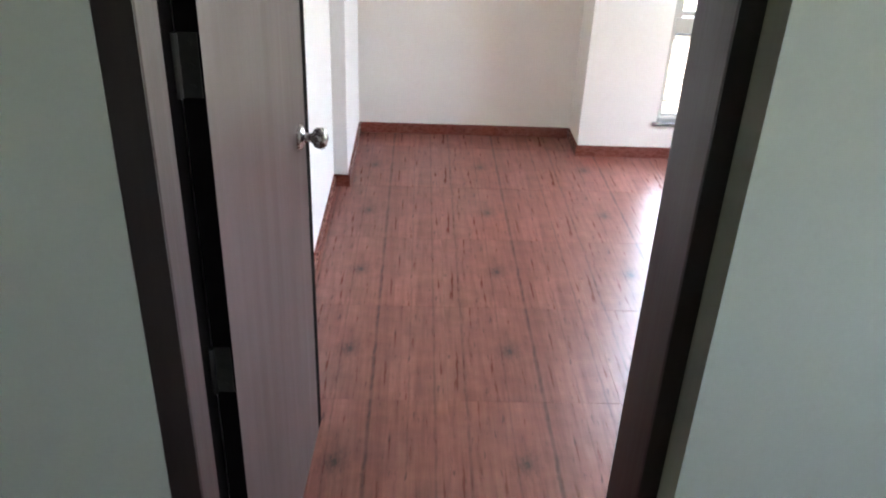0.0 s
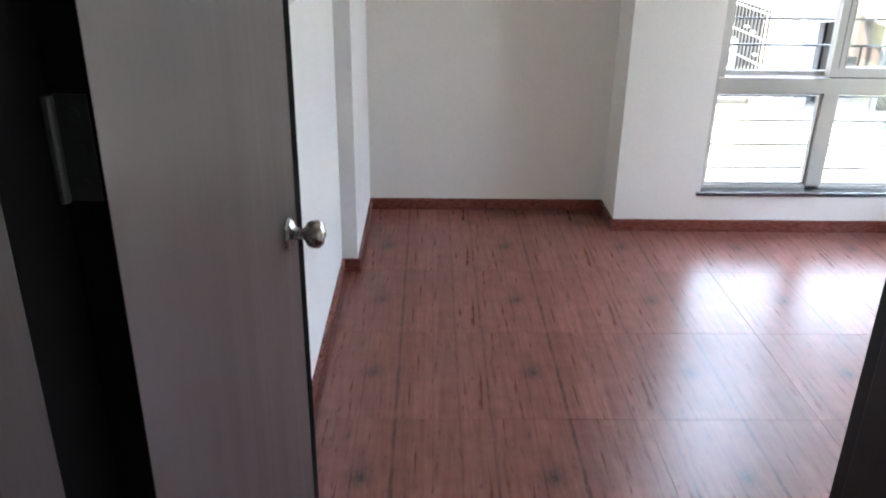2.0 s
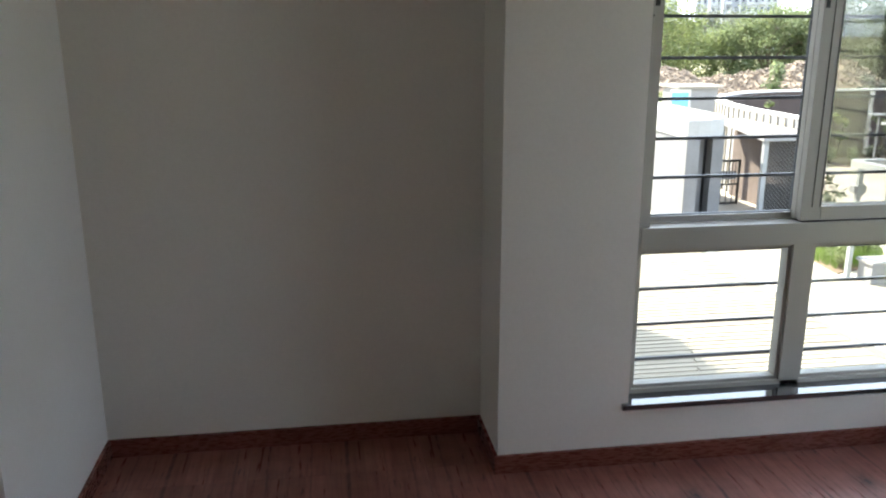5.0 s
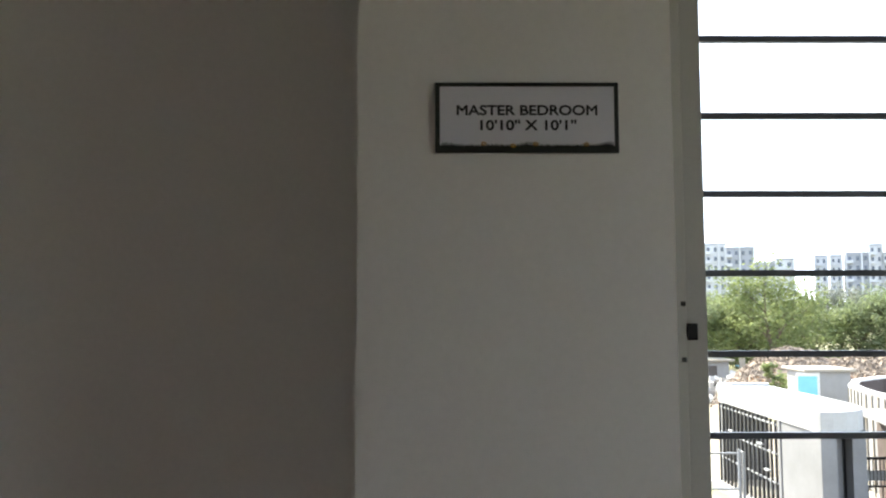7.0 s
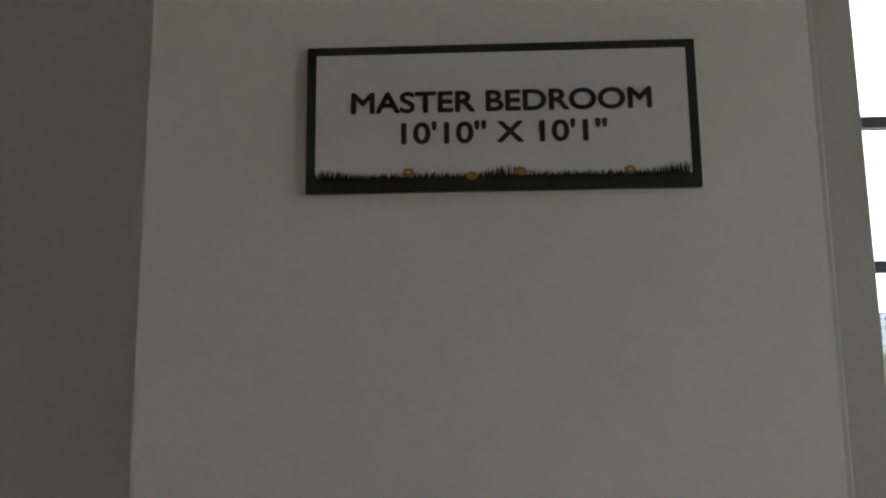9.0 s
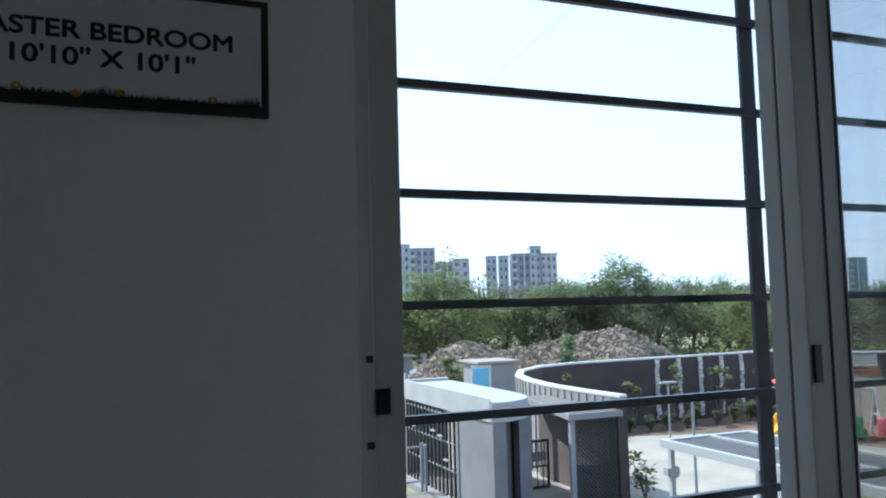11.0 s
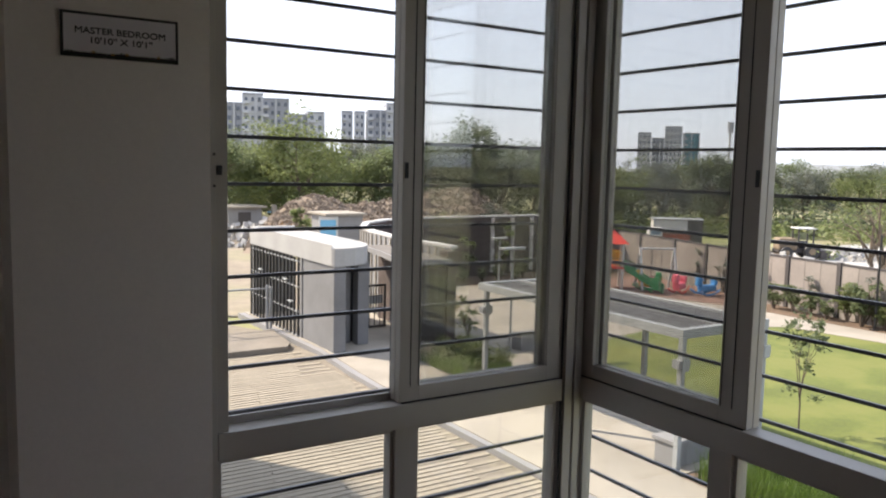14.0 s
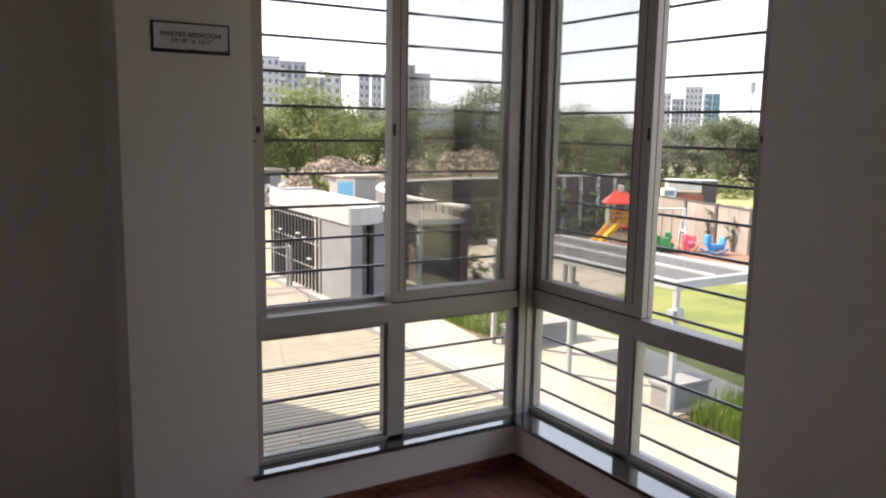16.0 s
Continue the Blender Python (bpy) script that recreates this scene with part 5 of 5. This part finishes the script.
scrub_strip("scrub", "low green scrub at the edge of the field", 5,
            lambda g: [(*polar(g.uniform(38, 67), g.uniform(62, 72)), GZ + g.uniform(0.2, 1.0), g.uniform(0.6, 1.3)) for _ in range(150)], LEAF_LIGHT, 0.22, 30)
scrub_strip("scrub_dark", "darker low scrub below the trees", 6,
            lambda g: [(*polar(g.uniform(8, 66), g.uniform(66, 78)), GZ + g.uniform(0.3, 1.7), g.uniform(0.8, 1.6)) for _ in range(230)], LEAF_DARK, 0.26, 36)
scrub_strip("dry_brush", "dry reddish brush on the rubble slope", 7,
            lambda g: [(*polar(g.uniform(20, 40), g.uniform(41, 46)), GZ + g.uniform(0.2, 1.6), g.uniform(0.3, 0.7)) for _ in range(70)], DRYBRUSH, 0.10, 22)


# ---- rubble mound ----
def mound():
    rng = random.Random(11)
    a, b = Vector(polar(19.5, 51)), Vector(polar(40.5, 52))
    along = (b - a)
    L = along.length
    ud = along.normalized()
    un = Vector((-ud.y, ud.x))
    nx, ny = 90, 30
    vs, fs = [], []

    def hgt(u, v):
        ridge = 3.9 * (math.sin(math.pi * min(1, max(0, u))) ** 0.42) * (0.82 + 0.18 * math.sin(u * 9 + 1)) * (1.0 if u < 0.72 else 1.0 - (u - 0.72) * 1.9)
        base = max(0.0, 1 - abs(v)) ** 0.85
        p = a + along * u + un * (v * 7.5)
        n = noise.fractal(Vector((p.x * 0.35, p.y * 0.35, 3.1)), 1.0, 2.0, 5) * 0.55
        return p, max(-0.2, ridge * base + n * base)

    for j in range(ny):
        for i in range(nx):
            p, h = hgt(i / (nx - 1), -1 + 2 * j / (ny - 1))
            vs.append((p.x, p.y, GZ + h - 0.05))
    for j in range(ny - 1):
        for i in range(nx - 1):
            k = j * nx + i
            fs.append((k, k + 1, k + nx + 1, k + nx))
    ob = new("rubble_mound", raw_mesh("rubble_mound", vs, fs, MOUNDSOIL))
    tagged(ob, "long brown mound of soil and broken stone", "rubble mound", kind="stuff")
    # broken stones on it
    sv, sf = [], []
    for _ in range(5200):
        u, v = rng.random(), -rng.random() * 0.98 + 0.15
        p, h = hgt(u, v)
        s = rng.uniform(0.03, 0.085) * (1.6 if rng.random() < 0.08 else 1)
        i = len(sv)
        m = Matrix.Translation((p.x, p.y, GZ + h)) @ Euler((rng.uniform(0, 6), rng.uniform(0, 6), rng.uniform(0, 6))).to_matrix().to_4x4()
        for x, y, z in ((-1, -1, -0.6), (1, -1, -0.6), (1, 1, -0.6), (-1, 1, -0.6), (-0.7, -0.8, 0.6), (0.8, -0.7, 0.5), (0.7, 0.8, 0.7), (-0.8, 0.6, 0.5)):
            sv.append(m @ (Vector((x, y, z)) * s * rng.uniform(0.75, 1.2)))
        for f in ((0, 3, 2, 1), (4, 5, 6, 7), (0, 1, 5, 4), (1, 2, 6, 5), (2, 3, 7, 6), (3, 0, 4, 7)):
            sf.append(tuple(i + q for q in f))
    ob = new("rubble_stones", raw_mesh("rubble_stones", sv, sf, RUBBLE))
    tagged(ob, "broken stones strewn over the mound", "rubble", kind="stuff")
    for k, (bb, d, h, mt) in enumerate(((30.3, 45.5, 3.4, LEAF_MID), (36.3, 46.5, 2.6, LEAF_HAZE), (33.2, 44.5, 2.0, LEAF_MID), (23.5, 44, 2.2, LEAF_LIGHT))):
        x, y = polar(bb, d)
        shrub(70 + k, h, 1.2, mt, (x, y, GZ), "green bush growing on the rubble slope", size=0.14, clumps=16, per=46, group="bushes on the rubble")


mound()
shrub(90, 2.5, 0.62, LEAF_LIGHT, (*polar(22.3, 41.5), GZ), "upright yellow-green bush beside the pump house", size=0.11, clumps=26, per=46)


# ---- shrubs along the boundary wall ----
def hedge():
    rng = random.Random(31)
    kinds = [shrub(100 + k, 0.95, 0.48, m, (0, 0, GZ), "leafy green boundary shrub in a soil bed", size=0.075, clumps=14, per=34, group="boundary shrubs") for k, m in enumerate((LEAF_MID, LEAF_LIGHT, LEAF_MID))]
    used = set()
    y = 19.2
    while y > -1.5:
        x = 26.25 + (y - 15) * 0.11 - (0.0 if y > 6.5 else (6.5 - y) * 0.10)
        k = rng.randrange(3)
        s = rng.uniform(0.7, 1.5)
        m = Matrix.Translation((x - rng.uniform(0.0, 0.5), y, GZ + 0.1)) @ Matrix.Rotation(rng.uniform(0, 6.28), 4, "Z") @ Matrix.Diagonal((s, s, s * rng.uniform(0.8, 1.3), 1))
        ob = copy_thing(kinds[k], Matrix()) if k in used else kinds[k]
        used.add(k)
        ob.matrix_basis = m
        y -= rng.uniform(0.42, 0.85)


hedge()
# taller thin climbers against the panels
for _k, (_x, _y, _h) in enumerate(((27.0, 20.6, 1.7), (26.75, 18.0, 1.5), (26.4, 15.6, 1.6), (26.2, 13.2, 1.3), (28.0, 24.0, 1.6), (27.6, 22.4, 1.5))):
    shrub(130 + _k, _h, 0.35, LEAF_HAZE, (_x, _y, GZ + 0.1), "thin dark-leaved climber against the wall panels", size=0.09, clumps=6, per=9, name="climber", category="climber", group="climbers on the wall")

# plants in front of the brown wall
for _k, (_x, _y, _h) in enumerate(((17.2, 29.4, 2.5), (20.4, 29.9, 1.9), (22.2, 29.9, 2.3), (24.8, 30.1, 2.2), (27.2, 30.2, 1.9))):
    shrub(150 + _k, _h, 0.55, LEAF_LIGHT, (_x, _y, GZ + 0.1), "slender long-leaved garden plant before the brown wall", size=0.15, clumps=7, per=14, name="garden_plant", category="plant", group="plants before the brown wall")


def wall_bed_shrubs():
    rng = random.Random(61)
    base = shrub(160, 0.95, 0.55, LEAF_DARK, (0, 0, GZ), "dark green shrub in the shaded bed", size=0.08, clumps=14, per=36, group="shaded bed shrubs")
    first = True
    for i in range(12):
        x = 19.5 + i * 0.8
        ob = base if first else copy_thing(base, Matrix())
        first = False
        s = rng.uniform(0.45, 0.9)
        ob.matrix_basis = Matrix.Translation((x, 28.9 + rng.uniform(-0.5, 0.5), GZ + 0.1)) @ Matrix.Rotation(rng.uniform(0, 6.28), 4, "Z") @ Matrix.Diagonal((s, s, s, 1))


wall_bed_shrubs()


def bed_plants():
    rng = random.Random(41)
    base = shrub(170, 0.46, 0.30, LEAF_LIGHT, (0, 0, GZ), "low bushy green plant in the bed", size=0.045, clumps=12, per=26, group="low bed plants")
    first = True
    for i in range(26):
        u, v = rng.random(), rng.random()
        x = 10.95 + 0.15 * u + v * 1.45 + (0.25 if u > 0.6 else 0)
        y = 15.75 + u * 2.7 + v * 0.7
        ob = base if first else copy_thing(base, Matrix())
        first = False
        s = rng.uniform(0.7, 1.35)
        ob.matrix_basis = Matrix.Translation((x, y, GZ + 0.11)) @ Matrix.Rotation(rng.uniform(0, 6.28), 4, "Z") @ Matrix.Diagonal((s, s, s, 1))


bed_plants()
shrub(180, 1.25, 0.7, LEAF_LIGHT, (13.6, 19.9, GZ + 0.11), "yellow-green ornamental shrub beside the canopy", size=0.10, clumps=9, per=15)
shrub(181, 0.8, 0.6, DRYBRUSH, (14.6, 22.6, GZ + 0.11), "reddish-brown ornamental shrub beside the paving", size=0.08, clumps=10, per=22)


def grass_blades(name, label, seed, area, count, h0, h1, width, material, base):
    rng = random.Random(seed)
    vs, fs = [], []
    x0, x1, y0, y1 = area
    for _ in range(count):
        x, y = rng.uniform(x0, x1), rng.uniform(y0, y1)
        h = rng.uniform(h0, h1) * (0.65 + 0.5 * abs(noise.noise(Vector((x * 1.3, y * 1.3, 0)))))
        a = rng.uniform(0, 6.28)
        bend = Vector((math.cos(a), math.sin(a), 0)) * h * rng.uniform(0.1, 0.55)
        side = Vector((-math.sin(a), math.cos(a), 0)) * width * rng.uniform(0.6, 1.2)
        p = Vector((x, y, base))
        m = p + bend * 0.35 + Vector((0, 0, h * 0.6))
        t = p + bend + Vector((0, 0, h))
        i = len(vs)
        vs += [p - side, p + side, m + side * 0.8, m - side * 0.8, t]
        fs += [(i, i + 1, i + 2, i + 3), (i + 3, i + 2, i + 4)]
    ob = new(name, raw_mesh(name, vs, fs, material))
    return tagged(ob, label, "grass", kind="stuff")


grass_blades("low_grass", "thin light green grass between the bed plants", 52, (10.95, 12.3, 15.85, 18.2), 2600, 0.2, 0.5, 0.007, BLADE, GZ + 0.12)
grass_blades("tall_grass", "tall bright green ornamental grass in the bed", 51, (10.95, 12.9, 3.5, 9.75), 9000, 0.35, 0.75, 0.007, BLADE, GZ + 0.09)

# the sapling in front of the lawn, and a bare tree in the yard
tree(201, 2.45, 0.48, LEAF_MID, (14.6, 10.35, GZ + 0.1), "thin young sapling with sparse leaves on the lawn", leaf_size=0.06, clumps=26, per=22, trunk=0.36, thick=0.0065, name="sapling")
tree(202, 4.6, 1.5, LEAF_MID, (31.5, 18.2, GZ), "bare leafless tree beyond the boundary wall", bare=True, trunk=0.35, name="bare_tree")
tree(203, 4.2, 2.0, LEAF_LIGHT, (34.5, 20.2, GZ), "thin light green roadside tree", leaf_size=0.10, clumps=30, per=20, trunk=0.4)


# ---- far buildings ----
def apartment(at, turn, blocks, label, name="apartment_building"):
    """blocks: (x0, x1, depth, height, material, storeys, bays)."""
    b = thing(name, label, "apartment building", at)
    b.rotation_euler = (0, 0, radians(turn))
    shared = {}
    for x0, x1, dep, hgt, mat_, storeys, bays in blocks:
        wall = box_part("block", b, mat_, x0, x1, 0, dep, 0, hgt)
        box_part("roof", b, FARGREY, x0 - 0.2, x1 + 0.2, -0.2, dep + 0.2, hgt + 0.01, hgt + 0.6)
        step = (x1 - x0) / bays
        sh = hgt / storeys
        for s in range(storeys):
            for k in range(bays):
                key = (round(step, 2), round(sh, 2))
                if key not in shared:
                    bm = bmesh.new()
                    bm_box(bm, -step * 0.2, step * 0.2, -0.12, 0.02, 0, sh * 0.45)
                    me = finish(bm, "window")
                    me.materials.append(FARWIN)
                    shared[key] = me
                w = new("window", shared[key])
                w.location = (x0 + (k + 0.5) * step, 0, s * sh + sh * 0.28)
                w.parent = b
        for k in range(bays + 1):
            if k % 2 == 0:
                box_part("fin", b, FARWALL, x0 + k * step - 0.22, x0 + k * step + 0.22, -0.9, -0.001, 0, hgt + 0.3)
        for s in range(1, storeys):
            box_part("balcony", b, FARWALL, x0 + step * 0.1, x0 + step * 0.9, -1.3, -0.13, s * sh, s * sh + 0.9)
    return b


apartment((75.5, 250, GZ), -18, [(0, 8, 14, 22.5, FARGREY, 8, 3), (8.01, 14, 14, 25.5, FARWALL, 9, 3), (14.01, 22, 14, 24.2, FARGREY, 9, 4), (22.01, 28, 12, 19.5, FARGREY, 7, 3), (28.01, 33, 12, 20.5, FARWALL, 7, 2)], "pale grey apartment block with dark windows, haze put into its colours")
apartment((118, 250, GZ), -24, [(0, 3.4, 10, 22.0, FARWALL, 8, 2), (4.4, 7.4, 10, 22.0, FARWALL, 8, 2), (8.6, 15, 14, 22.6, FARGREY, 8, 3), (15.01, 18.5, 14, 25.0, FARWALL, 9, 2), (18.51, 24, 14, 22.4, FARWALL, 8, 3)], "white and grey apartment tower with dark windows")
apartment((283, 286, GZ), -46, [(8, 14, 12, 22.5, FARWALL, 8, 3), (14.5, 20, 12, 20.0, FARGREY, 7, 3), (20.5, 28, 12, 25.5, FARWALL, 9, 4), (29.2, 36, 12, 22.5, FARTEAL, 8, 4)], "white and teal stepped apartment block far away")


def mast():
    m = thing("telecom_mast", "thin pale telecom mast on the horizon", "mast", (395, 311, GZ))
    bm = bmesh.new()
    bm_tube(bm, (0, 0, 0), (0, 0, 33), 0.9, 0.6, 6)
    part("pole", bm, FARWALL, m)
    bm = bmesh.new()
    bm_tube(bm, (0, 0, 28), (0, 0, 34), 1.7, 1.7, 8)
    part("antenna", bm, FARGREY, m)


mast()


def hill():
    vs, fs = [], []
    n = 160
    for i in range(n):
        bb = -30 + 130 * i / (n - 1)
        h = 17 + 9 * math.sin(bb * 0.09 + 0.6) + 5 * noise.noise(Vector((bb * 0.12, 0, 7))) + 1.2 * noise.noise(Vector((bb * 0.9, 3, 0)))
        h += 8 if bb > 48 else 0
        for d, k in ((1250, 0.0), (1400, 0.75), (1500, 1.0), (1700, 0.0)):
            x, y = polar(bb, d)
            vs.append((x, y, GZ + max(2.0, h) * k - (1 if k == 0 else 0)))
    for i in range(n - 1):
        for k in range(3):
            a = i * 4 + k
            fs.append((a, a + 4, a + 5, a + 1))
    # blue-grey instead of leaf green: the colour itself holds the haze
    m = surface("haze_tinted_hill", (0.20, 0.215, 0.22), 0.95, grain=0.02, var=0.12, stain=0.004, stain_var=0.15, bump=0.0)
    tagged(new("backdrop_hill", raw_mesh("backdrop_hill", vs, fs, m, True)), "low wooded ridge on the horizon, haze put into its colour", "hill", kind="structure")


hill()


# ---- the yard beyond the wall ----
def loader():
    v = thing("wheel_loader", "dusty yellow-brown wheel loader with a canopy parked in the yard", "loader", (43.6, 30.0, GZ))
    v.rotation_euler = (0, 0, radians(-35))
    v.scale = (0.68, 0.68, 0.68)
    DUST = surface("dusty_ochre_paint", (0.22, 0.165, 0.11), 0.8, grain=8, var=0.15, stain=2, stain_var=0.3, bump=0.1)
    bm = bmesh.new()
    bm_box(bm, -1.7, -0.1, -0.75, 0.75, 0.7, 1.75)
    part("bonnet", bm, DUST, v, bevel=0.22)
    box_part("chassis", v, POSTDARK, -1.6, 1.5, -0.6, 0.6, 0.5, 0.85, 0.05)
    for x, y in ((-0.05, -0.65), (-0.05, 0.65), (1.2, -0.65), (1.2, 0.65)):
        box_part("canopy_post", v, POSTDARK, x - 0.05, x + 0.05, y - 0.05, y + 0.05, 0.85, 2.55)
    box_part("canopy", v, RENDERWHITE, -0.25, 1.4, -0.8, 0.8, 2.55, 2.65, 0.03)
    box_part("seat", v, BLACKSTEEL, 0.3, 0.9, -0.35, 0.35, 0.86, 1.5, 0.08)
    for x, r in ((-1.1, 0.52), (1.0, 0.68)):
        for y in (-0.95, 0.95):
            bm = bmesh.new()
            bm_lathe(bm, [(r * 0.6, -0.2), (r * 0.95, -0.2), (r, -0.12), (r, 0.12), (r * 0.95, 0.2), (r * 0.6, 0.2)], pose(x, y, r, 90, 0, 0), 20)
            wheel = part("wheel", bm, BLACKSTEEL, v, "black tyre")
            bm = bmesh.new()
            bm_lathe(bm, [(r * 0.2, -0.215), (r * 0.55, -0.19), (r * 0.55, 0.19), (r * 0.2, 0.215)], pose(x, y, r, 90, 0, 0), 16)
            part("rim", bm, DUST, wheel)
    bm = bmesh.new()
    bm_prism(bm, [(1.7, -1.1), (2.5, -1.1), (2.5, 1.1), (1.7, 1.1)], 0.1, 0.8)
    part("bucket", bm, POSTDARK, v, bevel=0.05)


loader()


def stone_heap(seed, at, spread, count, size, label, material=None):
    rng = random.Random(seed)
    sv, sf = [], []
    for _ in range(count):
        a, r = rng.uniform(0, 6.28), spread * math.sqrt(rng.random())
        s = size * rng.uniform(0.5, 1.5)
        z = max(0, 1 - r / spread) * spread * 0.35 * rng.random()
        i = len(sv)
        m = Matrix.Translation((at[0] + math.cos(a) * r * 1.5, at[1] + math.sin(a) * r, GZ + z + s * 0.3)) @ Euler((rng.uniform(0, 6), rng.uniform(0, 6), rng.uniform(0, 6))).to_matrix().to_4x4()
        for x, y, zz in ((-1, -1, -0.6), (1, -1, -0.6), (1, 1, -0.6), (-1, 1, -0.6), (-0.7, -0.8, 0.6), (0.8, -0.7, 0.5), (0.7, 0.8, 0.7), (-0.8, 0.6, 0.5)):
            sv.append(m @ (Vector((x, y, zz)) * s))
        for f in ((0, 3, 2, 1), (4, 5, 6, 7), (0, 1, 5, 4), (1, 2, 6, 5), (2, 3, 7, 6), (3, 0, 4, 7)):
            sf.append(tuple(i + q for q in f))
    tagged(new("stone_heap", raw_mesh("stone_heap", sv, sf, material or RUBBLE)), label, "stone heap", kind="stuff")


stone_heap(1, (41.0, 31.5), 1.7, 160, 0.16, "heap of brown broken stone beside the loader")
stone_heap(2, (47.5, 28.5), 2.0, 120, 0.16, "heap of pale rubble and pipes in the yard", YARD)
stone_heap(3, (39.0, 28.0), 1.6, 40, 0.2, "scattered pale stones at the yard's edge", YARD)
stone_heap(4, (46.0, 23.0), 1.4, 30, 0.22, "white stones beside the track", RENDERWHITE)
stone_heap(5, (18.5, 50.0), 4.0, 300, 0.16, "grey broken concrete lumps by the road", YARD)


def site_shed():
    s = thing("site_shed", "white corrugated site shed with a dark end wall", "shed", (43.5, 38.8, GZ))
    s.rotation_euler = (0, 0, radians(-40))
    s.scale = (0.72, 0.72, 0.72)
    box_part("wall", s, RENDERWHITE, -2.2, 0.9, 0, 2.2, 0, 2.2)
    box_part("end_wall", s, POSTDARK, 0.901, 2.3, 0.02, 2.2, 0, 2.25)
    box_part("roof", s, METALLIGHT, -2.3, 2.4, -0.15, 2.3, 2.26, 2.34)
    for k in range(10):
        box_part("rib", s, RENDERWHITE, -2.1 + k * 0.3, -2.05 + k * 0.3, -0.03, -0.001, 0, 2.2)


site_shed()


def truck():
    v = thing("small_truck", "small red lorry with a white and blue cab", "lorry", (41.0, 37.6, GZ))
    v.rotation_euler = (0, 0, radians(-38))
    v.scale = (0.66, 0.66, 0.66)
    DULLRED = surface("faded_red_lorry_paint", (0.26, 0.075, 0.05), 0.7, grain=10, var=0.15, stain=2, stain_var=0.3, bump=0.05)
    DULLGLASS = surface("dusty_windscreen", (0.13, 0.19, 0.26), 0.3, grain=10, var=0.15, bump=0.0)
    box_part("cab", v, RENDERWHITE, -1.7, -0.4, -0.8, 0.8, 0.6, 1.9, 0.12)
    box_part("windscreen", v, DULLGLASS, -1.5, -0.6, -0.815, -0.79, 1.25, 1.75, 0.01)
    box_part("load_bed", v, DULLRED, -0.35, 2.2, -0.9, 0.9, 0.7, 1.35, 0.03)
    box_part("load", v, MOUNDSOIL, -0.2, 2.0, -0.75, 0.75, 1.355, 1.7, 0.15)
    for x in (-1.1, 1.5):
        for y in (-0.85, 0.85):
            bm = bmesh.new()
            bm_lathe(bm, [(0.2, -0.13), (0.38, -0.13), (0.42, -0.06), (0.42, 0.06), (0.38, 0.13), (0.2, 0.13)], pose(x, y, 0.42, 90, 0, 0), 16)
            part("wheel", bm, BLACKSTEEL, v)


truck()


def ruin():
    s = thing("roadside_hut", "low grey roadside hut with a tarpaulin roof", "hut", (*polar(19.2, 57), GZ))
    box_part("wall", s, CONCRETE_GREY, -1.8, 0.6, 0, 2.5, 0, 1.7)
    box_part("doorway", s, POSTDARK, -1.1, -0.2, -0.03, -0.005, 0, 1.4)
    box_part("roof", s, CONCRETE, -2.0, 0.9, -0.3, 2.7, 1.705, 1.82)
    box_part("pillar", s, CONCRETE, 1.4, 1.7, 0, 0.3, 0, 1.9)
    box_part("tarpaulin", s, POSTER_BLUE, 1.8, 4.2, 0.5, 2.2, 1.2, 1.32, 0.03)
    for x in (1.9, 4.1):
        box_part("prop", s, BARK, x - 0.05, x + 0.05, 1.3, 1.4, 0, 1.2)


ruin()
road = patch("road", "dusty pale road beyond the gate", "road", EARTH, [(-6, 30.01), (6, 30.01), (9.0, 26.4), (12.5, 26.5), (13.6, 29.5), (16, 33), (22, 44), (16, 60), (-6, 60)], -0.02)


def contrail():
    m = bpy.data.materials.new("thin_cloud")
    m.use_nodes = True
    nt = m.node_tree
    b = nt.nodes["Principled BSDF"]
    b.inputs["Base Color"].default_value = (0.85, 0.85, 0.85, 1)
    b.inputs["Roughness"].default_value = 1.0
    tc = nt.nodes.new("ShaderNodeTexCoord").outputs["Object"]
    nt.links.new(ramp(nt, noise_tex(nt, tc, 0.02, 4.0), [(0.3, (0.05,) * 3), (0.75, (0.35,) * 3)]), b.inputs["Alpha"])

    def far(az, el, d=2600):
        return (1.4 + d * math.sin(radians(az)), 2.8 + d * math.cos(radians(az)), 1.6 + d * math.tan(radians(el)))

    bm = bmesh.new()
    bm_tube(bm, far(24.8, 15.2), far(32.5, 20.8), 7, 13, 10)
    ob = tagged(part("cloud_streak", bm, m), "thin white vapour trail in the sky", "vapour trail", kind="structure")
    ob.visible_shadow = False


contrail()

lay_tiles()
lay_pavers()
